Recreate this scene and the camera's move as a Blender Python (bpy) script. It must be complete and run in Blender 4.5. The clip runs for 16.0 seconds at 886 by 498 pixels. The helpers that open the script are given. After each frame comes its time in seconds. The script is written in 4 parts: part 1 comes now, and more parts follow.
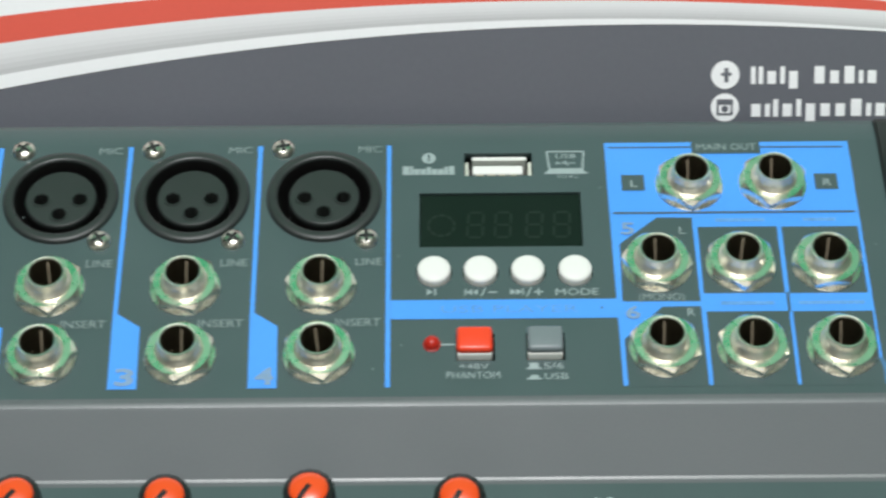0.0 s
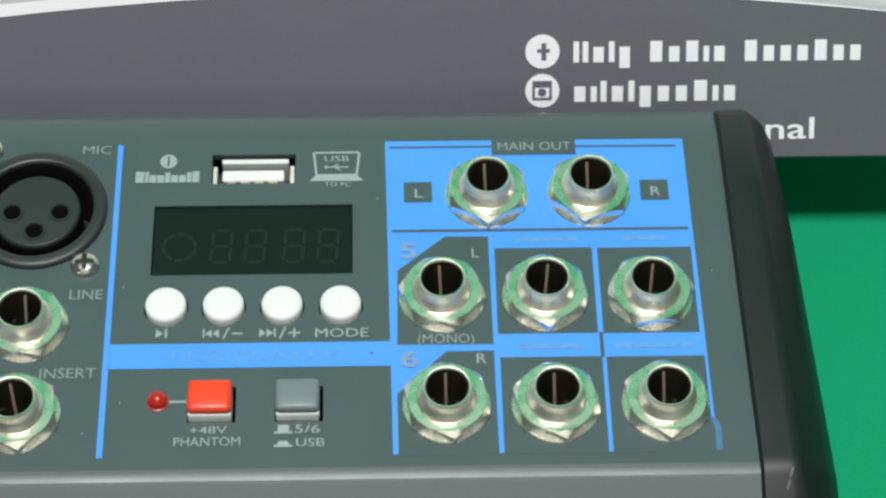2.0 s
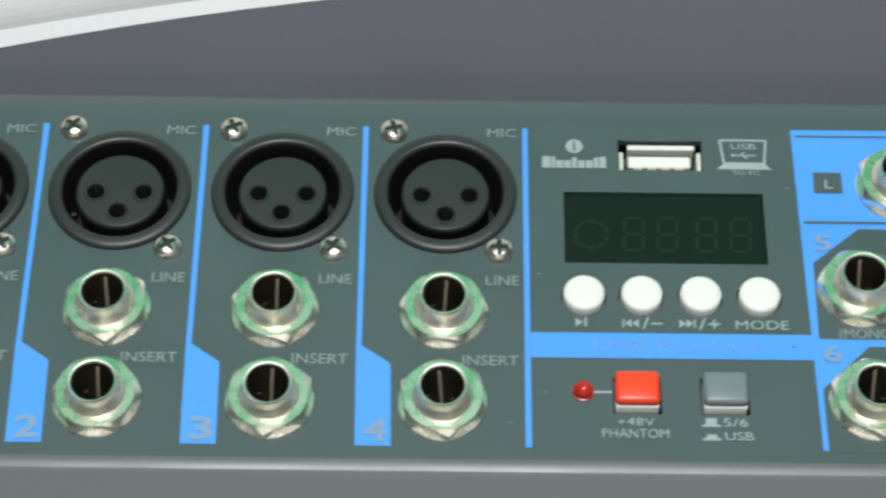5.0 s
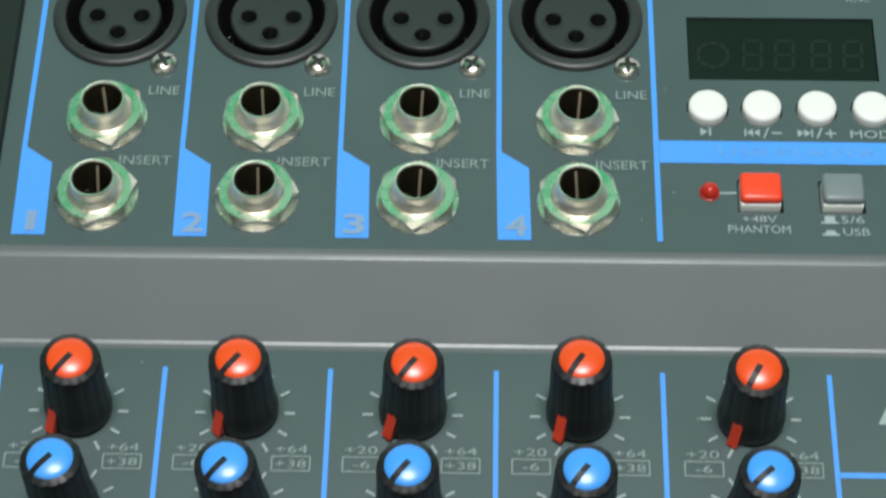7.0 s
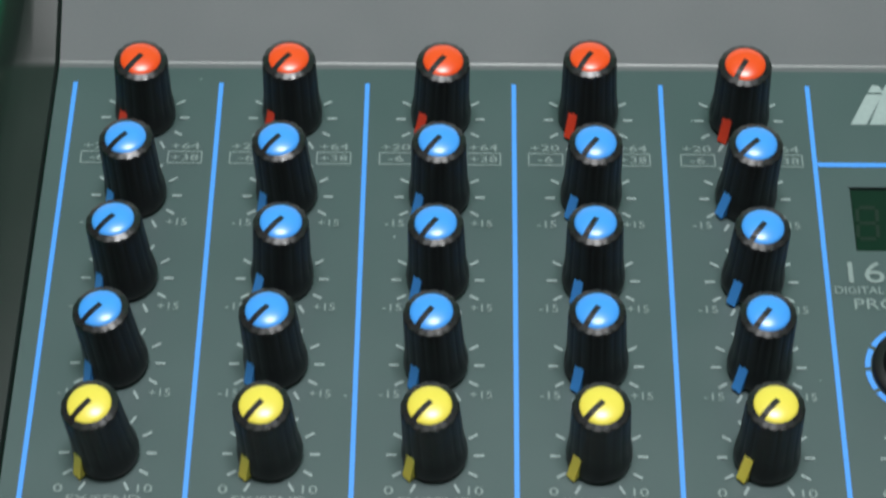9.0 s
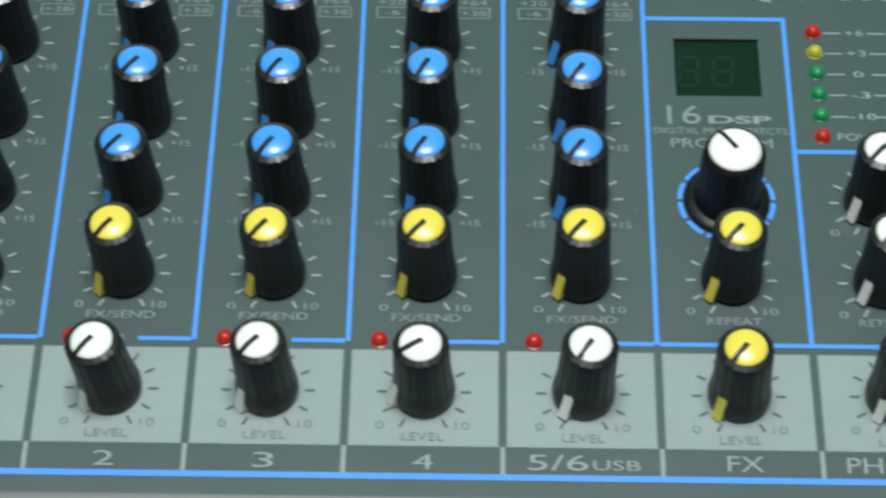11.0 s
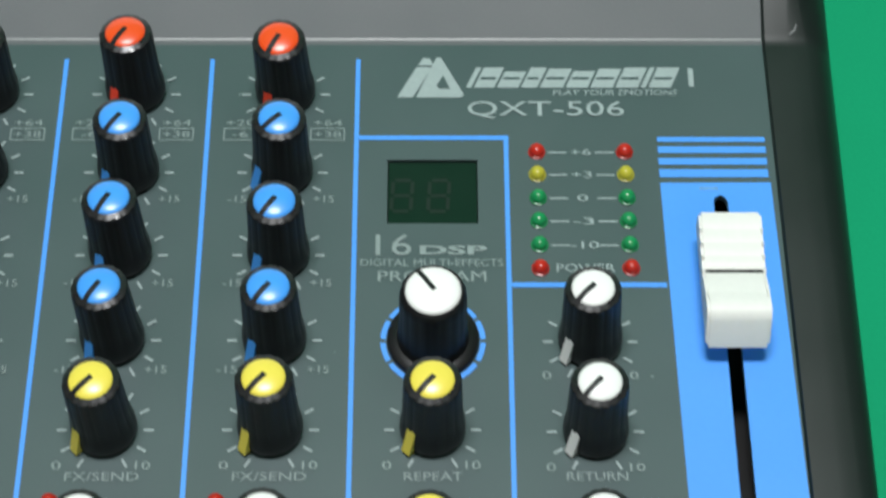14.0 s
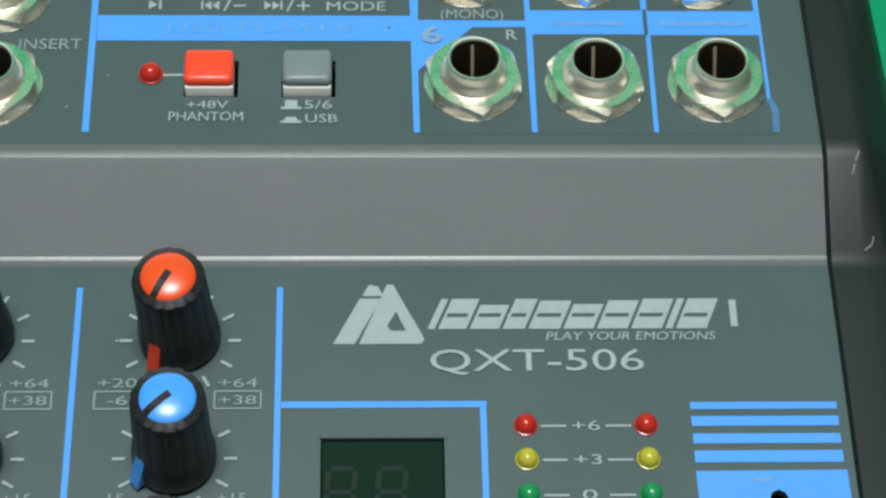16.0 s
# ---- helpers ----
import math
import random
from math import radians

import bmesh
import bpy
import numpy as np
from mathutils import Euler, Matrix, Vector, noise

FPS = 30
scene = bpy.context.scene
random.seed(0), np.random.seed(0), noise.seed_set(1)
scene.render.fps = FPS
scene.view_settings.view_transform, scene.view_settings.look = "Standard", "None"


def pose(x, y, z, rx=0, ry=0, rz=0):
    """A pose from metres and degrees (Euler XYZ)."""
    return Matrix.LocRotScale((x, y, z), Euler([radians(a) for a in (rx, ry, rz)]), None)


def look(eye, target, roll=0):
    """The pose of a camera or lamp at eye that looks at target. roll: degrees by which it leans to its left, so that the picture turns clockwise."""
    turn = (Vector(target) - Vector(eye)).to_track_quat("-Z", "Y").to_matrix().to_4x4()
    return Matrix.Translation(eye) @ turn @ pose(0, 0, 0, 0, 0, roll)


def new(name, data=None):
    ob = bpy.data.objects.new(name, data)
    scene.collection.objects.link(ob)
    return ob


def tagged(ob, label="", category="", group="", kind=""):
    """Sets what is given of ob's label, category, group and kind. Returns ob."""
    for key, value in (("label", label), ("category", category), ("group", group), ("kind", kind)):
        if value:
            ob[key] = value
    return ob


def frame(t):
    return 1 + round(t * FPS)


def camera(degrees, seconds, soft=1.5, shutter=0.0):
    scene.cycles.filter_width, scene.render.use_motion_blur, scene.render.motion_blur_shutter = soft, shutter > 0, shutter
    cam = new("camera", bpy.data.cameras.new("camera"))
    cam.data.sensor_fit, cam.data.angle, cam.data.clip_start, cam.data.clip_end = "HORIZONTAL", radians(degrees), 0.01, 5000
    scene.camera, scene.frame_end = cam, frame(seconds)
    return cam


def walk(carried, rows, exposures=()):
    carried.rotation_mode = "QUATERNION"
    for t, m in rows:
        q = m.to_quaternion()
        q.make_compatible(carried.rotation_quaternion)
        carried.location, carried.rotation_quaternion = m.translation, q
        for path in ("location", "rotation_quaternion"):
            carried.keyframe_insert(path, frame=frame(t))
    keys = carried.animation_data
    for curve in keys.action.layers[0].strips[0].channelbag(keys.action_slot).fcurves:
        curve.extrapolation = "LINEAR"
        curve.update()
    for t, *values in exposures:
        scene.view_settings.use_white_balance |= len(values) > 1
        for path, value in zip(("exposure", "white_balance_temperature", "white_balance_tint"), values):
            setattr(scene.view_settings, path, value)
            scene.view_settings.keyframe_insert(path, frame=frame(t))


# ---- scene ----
TILT, OFF = 5, 0.036      # slope of the mixer's panel in degrees, its height over the table
cam = camera(22.38, 16.0, soft=2.5, shutter=0.4)
ROWS = [
    (0, (0.1232, -0.2582, 0.3931), (0.1232, 0.0446, 0.0601), -0.46),
    (0.5, (0.1405, -0.2484, 0.3838), (0.1442, 0.0542, 0.0507), 0.00),
    (1, (0.1454, -0.2320, 0.3667), (0.1576, 0.0683, 0.0318), 1.13),
    (1.5, (0.1526, -0.2101, 0.3506), (0.1642, 0.0881, 0.0138), 0.90),
    (2, (0.1585, -0.1819, 0.3428), (0.1696, 0.1044, -0.0042), 1.06),
    (2.5, (0.1560, -0.1748, 0.3449), (0.1640, 0.1065, -0.0062), 0.78),
    (3, (0.1490, -0.1711, 0.3476), (0.1602, 0.1017, -0.0101), 1.62),
    (3.5, (0.1410, -0.1726, 0.3464), (0.1509, 0.1012, -0.0106), 1.61),
    (4, (0.1238, -0.1697, 0.3496), (0.1283, 0.1024, -0.0088), 0.96),
    (4.5, (0.1148, -0.1711, 0.3468), (0.1140, 0.1028, -0.0103), 0.41),
    (5, (0.0999, -0.1728, 0.3467), (0.0973, 0.1030, -0.0089), 0.18),
    (5.2, (0.0951, -0.1746, 0.3457), (0.0904, 0.1003, -0.0105), -0.11),
    (7.3, (0.0795, -0.2312, 0.3462), (0.0710, 0.0518, -0.0103), -0.68),
    (7.5, (0.0775, -0.2410, 0.3452), (0.0708, 0.0437, -0.0081), -0.42),
    (7.8, (0.0756, -0.2530, 0.3439), (0.0706, 0.0321, -0.0090), -0.29),
    (8, (0.0745, -0.2611, 0.3454), (0.0709, 0.0259, -0.0040), -0.13),
    (8.5, (0.0760, -0.2778, 0.3458), (0.0701, 0.0111, -0.0018), -0.54),
    (8.7, (0.0751, -0.2875, 0.3430), (0.0704, 0.0036, -0.0010), -0.34),
    (10.8, (0.0994, -0.3383, 0.3517), (0.0916, -0.0530, 0.0038), -0.40),
    (11, (0.1058, -0.3399, 0.3524), (0.1005, -0.0546, 0.0044), -0.14),
    (11.5, (0.1209, -0.3442, 0.3523), (0.1189, -0.0558, 0.0068), -0.04),
    (12, (0.1378, -0.3473, 0.3516), (0.1350, -0.0598, 0.0054), -0.28),
    (12.5, (0.1525, -0.3490, 0.3497), (0.1541, -0.0605, 0.0043), 0.46),
    (13, (0.1578, -0.3455, 0.3514), (0.1605, -0.0582, 0.0050), 0.94),
    (13.5, (0.1591, -0.3299, 0.3534), (0.1609, -0.0432, 0.0066), 0.61),
    (14, (0.1536, -0.3005, 0.3471), (0.1564, -0.0162, -0.0018), 0.44),
    (14.5, (0.1499, -0.2752, 0.3462), (0.1533, 0.0063, -0.0049), 0.17),
    (15, (0.1501, -0.2397, 0.3314), (0.1583, 0.0399, -0.0211), 0.66),
    (15.5, (0.1519, -0.2159, 0.3092), (0.1635, 0.0627, -0.0440), 1.27),
    (15.8, (0.1530, -0.2019, 0.2955), (0.1662, 0.0779, -0.0541), 2.01),
    (16, (0.1515, -0.1903, 0.2882), (0.1678, 0.0867, -0.0661), 2.57),
]
walk(cam, [(t, look(e, g, r)) for t, e, g, r in ROWS], [(0, -0.25), (16, -0.25)])

# ---- world and lights ----
world = bpy.data.worlds.new("room_air")
scene.world = world
world.use_nodes = True
world.node_tree.nodes["Background"].inputs[0].default_value = (0.9, 0.95, 1.0, 1)
world.node_tree.nodes["Background"].inputs[1].default_value = 0.02


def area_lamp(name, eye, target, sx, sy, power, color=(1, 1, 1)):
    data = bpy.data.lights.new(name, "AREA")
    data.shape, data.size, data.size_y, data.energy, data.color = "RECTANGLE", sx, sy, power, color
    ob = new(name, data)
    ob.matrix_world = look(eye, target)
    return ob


area_lamp("unseen_overhead_lamp", (0.10, -0.20, 1.66), (0.10, -0.20, 0), 0.52, 0.24, 36, (0.98, 0.985, 1.0))
# Added fill with no known source: brightens the front wall and the nickel's reflections.
area_lamp("unseen_overhead_lamp", (0.20, -2.15, 1.66), (0.20, -2.15, 0), 2.2, 0.7, 11.0, (1.0, 0.96, 0.88))


# ---- materials ----
def material(name, color, rough=0.5, metal=0.0, grain=900.0, vary=0.06, bump=0.15, wear=0.0, coat=0.0, wide=60.0, spec=0.5):
    """A painted, moulded or metal surface: colour shifts at two sizes, fine relief and uneven gloss."""
    m = bpy.data.materials.new(name)
    m.use_nodes = True
    nt = m.node_tree
    b = nt.nodes["Principled BSDF"]
    b.inputs["Metallic"].default_value = metal
    b.inputs["Coat Weight"].default_value = coat
    b.inputs["Specular IOR Level"].default_value = spec
    tc = nt.nodes.new("ShaderNodeTexCoord")
    n1 = nt.nodes.new("ShaderNodeTexNoise")
    n1.inputs["Scale"].default_value, n1.inputs["Detail"].default_value = grain, 3
    n2 = nt.nodes.new("ShaderNodeTexNoise")
    n2.inputs["Scale"].default_value, n2.inputs["Detail"].default_value = wide, 4
    for n in (n1, n2):
        nt.links.new(tc.outputs["Object"], n.inputs["Vector"])
    add = nt.nodes.new("ShaderNodeMath")
    add.operation = "ADD"
    nt.links.new(n1.outputs["Fac"], add.inputs[0])
    nt.links.new(n2.outputs["Fac"], add.inputs[1])
    ramp = nt.nodes.new("ShaderNodeMapRange")
    ramp.inputs["From Min"].default_value, ramp.inputs["From Max"].default_value = 0.6, 1.4
    ramp.inputs["To Min"].default_value, ramp.inputs["To Max"].default_value = 1 - vary, 1 + vary
    nt.links.new(add.outputs[0], ramp.inputs["Value"])
    mul = nt.nodes.new("ShaderNodeVectorMath")
    mul.operation = "SCALE"
    mul.inputs[0].default_value = color
    nt.links.new(ramp.outputs[0], mul.inputs["Scale"])
    nt.links.new(mul.outputs[0], b.inputs["Base Color"])
    rr = nt.nodes.new("ShaderNodeMapRange")
    rr.inputs["To Min"].default_value, rr.inputs["To Max"].default_value = max(rough - 0.08 - wear, 0.02), min(rough + 0.08 + wear, 1)
    nt.links.new(n2.outputs["Fac"], rr.inputs["Value"])
    nt.links.new(rr.outputs[0], b.inputs["Roughness"])
    if bump:
        bp = nt.nodes.new("ShaderNodeBump")
        bp.inputs["Strength"].default_value, bp.inputs["Distance"].default_value = bump, 0.0002
        nt.links.new(n1.outputs["Fac"], bp.inputs["Height"])
        nt.links.new(bp.outputs[0], b.inputs["Normal"])
    return m


PAINT = material("panel_paint", (0.052, 0.085, 0.086), 0.44, 0.0, grain=2600, vary=0.07, bump=0.05, wide=40, spec=0.5)
# Copy of panel_paint with the slope's neutral reflected tone put into its colour.
SLOPE_TONE = material("slope_tone_paint", (0.106, 0.118, 0.123), 0.58, grain=2600, vary=0.06, bump=0.03, wide=55, spec=0.36)
# Lighter casing grey that paints glints on the lower fold and cheek corners.
GLINT = material("painted_glint", (0.120, 0.138, 0.138), 0.36, grain=1200, vary=0.16, bump=0.05, wide=90)
# Brighter copy of panel_paint; highlights of upper fold and lip are in its colour.
SHEEN = material("painted_sheen", (0.080, 0.098, 0.100), 0.40, grain=1200, vary=0.10, bump=0.04, wide=70, spec=0.55)


PLASTIC = material("cheek_plastic", (0.008, 0.014, 0.012), 0.42, grain=1800, vary=0.12, bump=0.03, wide=50, spec=0.37)
BLUE = material("blue_ink", (0.066, 0.312, 0.880), 0.45, vary=0.03, bump=0.05)
INK = material("grey_ink", (0.30, 0.375, 0.37), 0.55, vary=0.10, bump=0.0)
THIN = material("thin_grey_ink", (0.225, 0.29, 0.28), 0.55, vary=0.12, bump=0.0)
PALE = material("pale_grey_ink", (0.252, 0.328, 0.322), 0.50, vary=0.05, bump=0.05)
DARKINK = material("dark_ink", (0.065, 0.095, 0.095), 0.5, vary=0.06, bump=0.1)
SOFT = material("soft_dark_ink", (0.150, 0.200, 0.195), 0.5, vary=0.10, bump=0.0)
SAND = material("sand_ink", (0.19, 0.31, 0.47), 0.55, vary=0.10, bump=0.0)
WORNLINE = material("worn_blue_ink", (0.055, 0.165, 0.32), 0.55, vary=0.2, bump=0.0, wide=500)
FAINT = material("worn_ink", (0.105, 0.305, 0.64), 0.55, vary=0.20, bump=0.0, wide=700)
BLACKP = material("knob_black", (0.010, 0.010, 0.011), 0.40, grain=1500, vary=0.15, bump=0.05, wide=200, spec=0.32)
RIMP = material("polished_knob_edge", (0.015, 0.015, 0.016), 0.32, grain=1500, vary=0.15, bump=0.08, wide=900, wear=0.1, spec=0.5)
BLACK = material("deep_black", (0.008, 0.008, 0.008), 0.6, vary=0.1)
ORANGE = material("orange_cap", (0.80, 0.075, 0.010), 0.32, vary=0.03, bump=0.03, spec=0.7)
SKY = material("blue_cap", (0.06, 0.33, 0.88), 0.32, vary=0.03, bump=0.03, spec=0.7)
YELLOW = material("yellow_cap", (0.83, 0.70, 0.09), 0.32, vary=0.03, bump=0.03, spec=0.7)
WHITE = material("white_cap", (0.85, 0.86, 0.84), 0.32, vary=0.02, bump=0.03)
WHITEP = material("white_plastic", (0.76, 0.77, 0.73), 0.45, vary=0.03, bump=0.05, spec=0.3)
REDBTN = material("red_button", (0.84, 0.06, 0.02), 0.34, vary=0.03, bump=0.05)
GREYBTN = material("grey_button", (0.17, 0.205, 0.215), 0.40, vary=0.04, bump=0.05)
NICKEL = material("nickel", (0.95, 0.91, 0.80), 0.27, 1.0, grain=1400, vary=0.05, bump=0.04, wear=0.04, wide=300)
WORNMETAL = material("tinned_steel", (0.80, 0.78, 0.70), 0.5, 0.7, vary=0.08, bump=0.05)
BOREM = material("dark_bore_metal", (0.085, 0.072, 0.045), 0.42, 0.6, vary=0.15)
SATIN = material("satin_nickel", (0.95, 0.91, 0.80), 0.37, 1.0, grain=1400, vary=0.05, bump=0.05, wear=0.05, wide=300)
SCREWM = material("screw_metal", (0.66, 0.63, 0.56), 0.29, 1.0, grain=1600, vary=0.12, bump=0.15, wide=400)
BRASS = material("contact_metal", (0.50, 0.42, 0.30), 0.5, 0.6, vary=0.1)
XLRP = material("socket_plastic", (0.020, 0.025, 0.024), 0.40, grain=1600, vary=0.1, bump=0.12)
GLASS = material("display_window", (0.010, 0.016, 0.013), 0.20, vary=0.08, bump=0.0, spec=0.22)
GLASSG = material("green_display_window", (0.007, 0.018, 0.012), 0.20, vary=0.08, bump=0.0, spec=0.33)
SEGM = material("unlit_segment", (0.014, 0.023, 0.018), 0.32, vary=0.06, bump=0.0, spec=0.25)
LEDR = material("led_red", (0.46, 0.022, 0.012), 0.25, vary=0.04, bump=0.0, spec=0.45)
LEDY = material("led_yellow", (0.45, 0.42, 0.04), 0.25, vary=0.04, bump=0.0, spec=0.45)
LEDG = material("led_green", (0.012, 0.25, 0.08), 0.25, vary=0.04, bump=0.0, spec=0.45)
CLOTH = material("green_cloth", (0.007, 0.285, 0.128), 0.9, grain=1500, vary=0.09, bump=0.2, wide=7, spec=0.08)
BOARD = material("banner_grey", (0.112, 0.118, 0.139), 0.55, grain=700, vary=0.05, bump=0.05, wide=25)
BWHITE = material("banner_white", (0.86, 0.87, 0.88), 0.5, vary=0.02, bump=0.02)
BRED = material("banner_red", (0.72, 0.10, 0.065), 0.5, vary=0.03, bump=0.02)
SILVER = [material("banner_silver", (g, g * 1.005, g * 1.02), 0.5, vary=0.02, bump=0.02) for g in (0.52, 0.58, 0.64, 0.70, 0.74, 0.76)]
WALLM = material("wall_paint", (0.66, 0.66, 0.64), 0.8, grain=300, vary=0.03, wide=3)
GREYW = material("toned_down_wall_grey", (0.22, 0.24, 0.23), 0.8, grain=300, vary=0.05, wide=3)
FLOORM = material("floor_vinyl", (0.30, 0.29, 0.27), 0.6, grain=120, vary=0.08, wide=4)


# ---- builders ----
def to_mesh(name, bm, mats, smooth=False):
    me = bpy.data.meshes.new(name)
    bmesh.ops.recalc_face_normals(bm, faces=bm.faces)
    bm.to_mesh(me)
    bm.free()
    for m in mats if isinstance(mats, (list, tuple)) else [mats]:
        me.materials.append(m)
    if smooth:
        me.shade_smooth()
        me.set_sharp_from_angle(angle=radians(smooth if smooth > 1 else 40))
    return me


def part(name, me, parent, m=None, label=""):
    ob = new(name, me)
    ob.parent = parent
    if m is not None:
        ob.matrix_basis = m
    return tagged(ob, label)


def at(x, y, z=0.0, turn=0.0):
    """A local place in millimetres."""
    return pose(x / 1000, y / 1000, z / 1000, 0, 0, turn)


def flat_mesh(name, shapes, mat, z=0.12):
    me = bpy.data.meshes.new(name)
    vs, fs = [], []
    for pts in shapes:
        area = sum(a[0] * b[1] - b[0] * a[1] for a, b in zip(pts, pts[1:] + pts[:1]))
        pts = pts if area > 0 else pts[::-1]
        fs.append(list(range(len(vs), len(vs) + len(pts))))
        vs += [(x / 1000, y / 1000, z / 1000) for x, y in pts]
    me.from_pydata(vs, [], fs)
    me.materials.append(mat)
    return me


def rect(x0, y0, x1, y1):
    return [(x0, y0), (x1, y0), (x1, y1), (x0, y1)]


def stroke(x0, y0, x1, y1, w):
    d = math.hypot(x1 - x0, y1 - y0)
    nx, ny = -(y1 - y0) / d * w / 2, (x1 - x0) / d * w / 2
    return [(x0 + nx, y0 + ny), (x0 - nx, y0 - ny), (x1 - nx, y1 - ny), (x1 + nx, y1 + ny)]


def disc(x, y, r, n=28):
    return [(x + r * math.cos(k * math.tau / n), y + r * math.sin(k * math.tau / n)) for k in range(n)]


def text_mesh(body, x0, x1, y0, h, mat, z=0.24, shear=0.0, bold=0.0):
    """Lettering in the built-in font, stretched into the given box (millimetres)."""
    cu = bpy.data.curves.new("lettering", "FONT")
    cu.body, cu.resolution_u, cu.offset = body, 3, bold
    ob = new("lettering", cu)
    me = bpy.data.meshes.new_from_object(ob)
    bpy.data.objects.remove(ob)
    bpy.data.curves.remove(cu)
    co = np.empty(len(me.vertices) * 3)
    me.vertices.foreach_get("co", co)
    co = co.reshape(-1, 3)
    lo, hi = co.min(0), co.max(0)
    caps = 0.69 if body.upper() == body else hi[1]
    u, v = (co[:, 0] - lo[0]) / (hi[0] - lo[0]), co[:, 1] / (caps or 1)
    out = np.stack([(x0 + u * (x1 - x0) + shear * v * h) / 1000, (y0 + v * h) / 1000, np.full(len(u), z / 1000)], 1)
    me.vertices.foreach_set("co", out.ravel())
    me.materials.clear()
    me.materials.append(mat)
    me.update()
    return me


def lathe(profile, n=32, flutes=0, depth=0.0, z_from=0.0, z_to=9e9, cap=True):
    """A turned form from (radius, height) in millimetres, with flutes cut into it between two heights."""
    bm = bmesh.new()
    rings = []
    for r, z in profile:
        ring = []
        for k in range(n):
            a = k * math.tau / n
            q = r
            if flutes and z_from <= z <= z_to:
                q -= depth * max(0.0, math.cos(a * flutes)) ** 2
            ring.append(bm.verts.new((q * math.cos(a) / 1000, q * math.sin(a) / 1000, z / 1000)))
        rings.append(ring)
    for a, b in zip(rings, rings[1:]):
        for k in range(n):
            bm.faces.new((a[k], a[(k + 1) % n], b[(k + 1) % n], b[k]))
    if cap:
        bm.faces.new(rings[-1])
    return bm


def box(bm, x0, y0, z0, x1, y1, z1, bevel=0.0, seg=2):
    """A box in millimetres with rounded edges, added to bm."""
    vs = [bm.verts.new((x / 1000, y / 1000, z / 1000)) for z in (z0, z1) for y in (y0, y1) for x in (x0, x1)]
    fs = [bm.faces.new([vs[i] for i in q]) for q in ((0, 2, 3, 1), (4, 5, 7, 6), (0, 1, 5, 4), (2, 6, 7, 3), (0, 4, 6, 2), (1, 3, 7, 5))]
    if bevel:
        es = list({e for f in fs for e in f.edges})
        bmesh.ops.bevel(bm, geom=es, offset=bevel / 1000, segments=seg, affect="EDGES", profile=0.5)
    return bm


def plate(outline, holes, depth=1.4):
    """A sheet with openings cut through it; the cut edges go down by depth (millimetres)."""
    bm = bmesh.new()
    loops = []
    for pts in [outline] + holes:
        vs = [bm.verts.new((x / 1000, y / 1000, 0)) for x, y in pts]
        loops.append(vs)
        for a, b in zip(vs, vs[1:] + vs[:1]):
            bm.edges.new((a, b))
    bmesh.ops.triangle_fill(bm, use_beauty=True, use_dissolve=False, edges=bm.edges[:])
    for f in bm.faces:
        f.normal_update()
        if f.normal.z < 0:
            f.normal_flip()
    me = bpy.data.meshes.new("plate")
    for vs in loops:
        low = [bm.verts.new((v.co.x, v.co.y, -depth / 1000)) for v in vs]
        for k in range(len(vs)):
            j = (k + 1) % len(vs)
            bm.faces.new((vs[k], vs[j], low[j], low[k]))
    bm.to_mesh(me)
    bm.free()
    return me


def extrude_section(section, x0, x1, close=True):
    """A section of (y, z) in millimetres drawn out along x."""
    bm = bmesh.new()
    a = [bm.verts.new((x0 / 1000, y / 1000, z / 1000)) for y, z in section]
    b = [bm.verts.new((x1 / 1000, y / 1000, z / 1000)) for y, z in section]
    n = len(section)
    for k in range(n if close else n - 1):
        j = (k + 1) % n
        bm.faces.new((a[k], a[j], b[j], b[k]))
    if close:
        bm.faces.new(a[::-1])
        bm.faces.new(b)
    return bm


def arc(cy, cz, r, a0, a1, n=6):
    return [(cy + r * math.cos(radians(a0 + (a1 - a0) * k / n)), cz + r * math.sin(radians(a0 + (a1 - a0) * k / n))) for k in range(n + 1)]


# ---- room ----
def sheet(name, corners, mat, label, category, thick=0.02):
    """A flat slab from four corners, with thickness away from the room."""
    bm = bmesh.new()
    vs = [bm.verts.new(c) for c in corners]
    f = bm.faces.new(vs)
    f.normal_update()
    off = f.normal * -thick
    lo = [bm.verts.new(Vector(c) + off) for c in corners]
    bm.faces.new(lo[::-1])
    for k in range(4):
        j = (k + 1) % 4
        bm.faces.new((vs[k], lo[k], lo[j], vs[j]))
    return tagged(new(name, to_mesh(name, bm, mat)), label, category, kind="structure")


X0, X1, Y0, Y1, ZF, ZC = -1.7, 1.9, -2.6, 1.3, -0.76, 1.70
sheet("floor", [(X0, Y0, ZF), (X1, Y0, ZF), (X1, Y1, ZF), (X0, Y1, ZF)], FLOORM, "plain grey room floor below the table", "floor")
sheet("ceiling", [(X0, Y1, ZC), (X1, Y1, ZC), (X1, Y0, ZC), (X0, Y0, ZC)], WALLM, "plain white painted room ceiling", "ceiling")
sheet("wall_south", [(X0, Y0, ZF), (X0, Y0, ZC), (X1, Y0, ZC), (X1, Y0, ZF)], WALLM, "plain white painted wall", "wall")
sheet("wall_north", [(X1, Y1, ZF), (X1, Y1, ZC), (X0, Y1, ZC), (X0, Y1, ZF)], WALLM, "plain white painted wall", "wall")
# Unseen side walls, added in grey so the cheeks reflect less light.
sheet("wall_west", [(X0, Y1, ZF), (X0, Y1, ZC), (X0, Y0, ZC), (X0, Y0, ZF)], GREYW, "unseen side wall, toned grey to dim reflections", "wall")
sheet("wall_east", [(X1, Y0, ZF), (X1, Y0, ZC), (X1, Y1, ZC), (X1, Y1, ZF)], GREYW, "unseen side wall, toned grey to dim reflections", "wall")

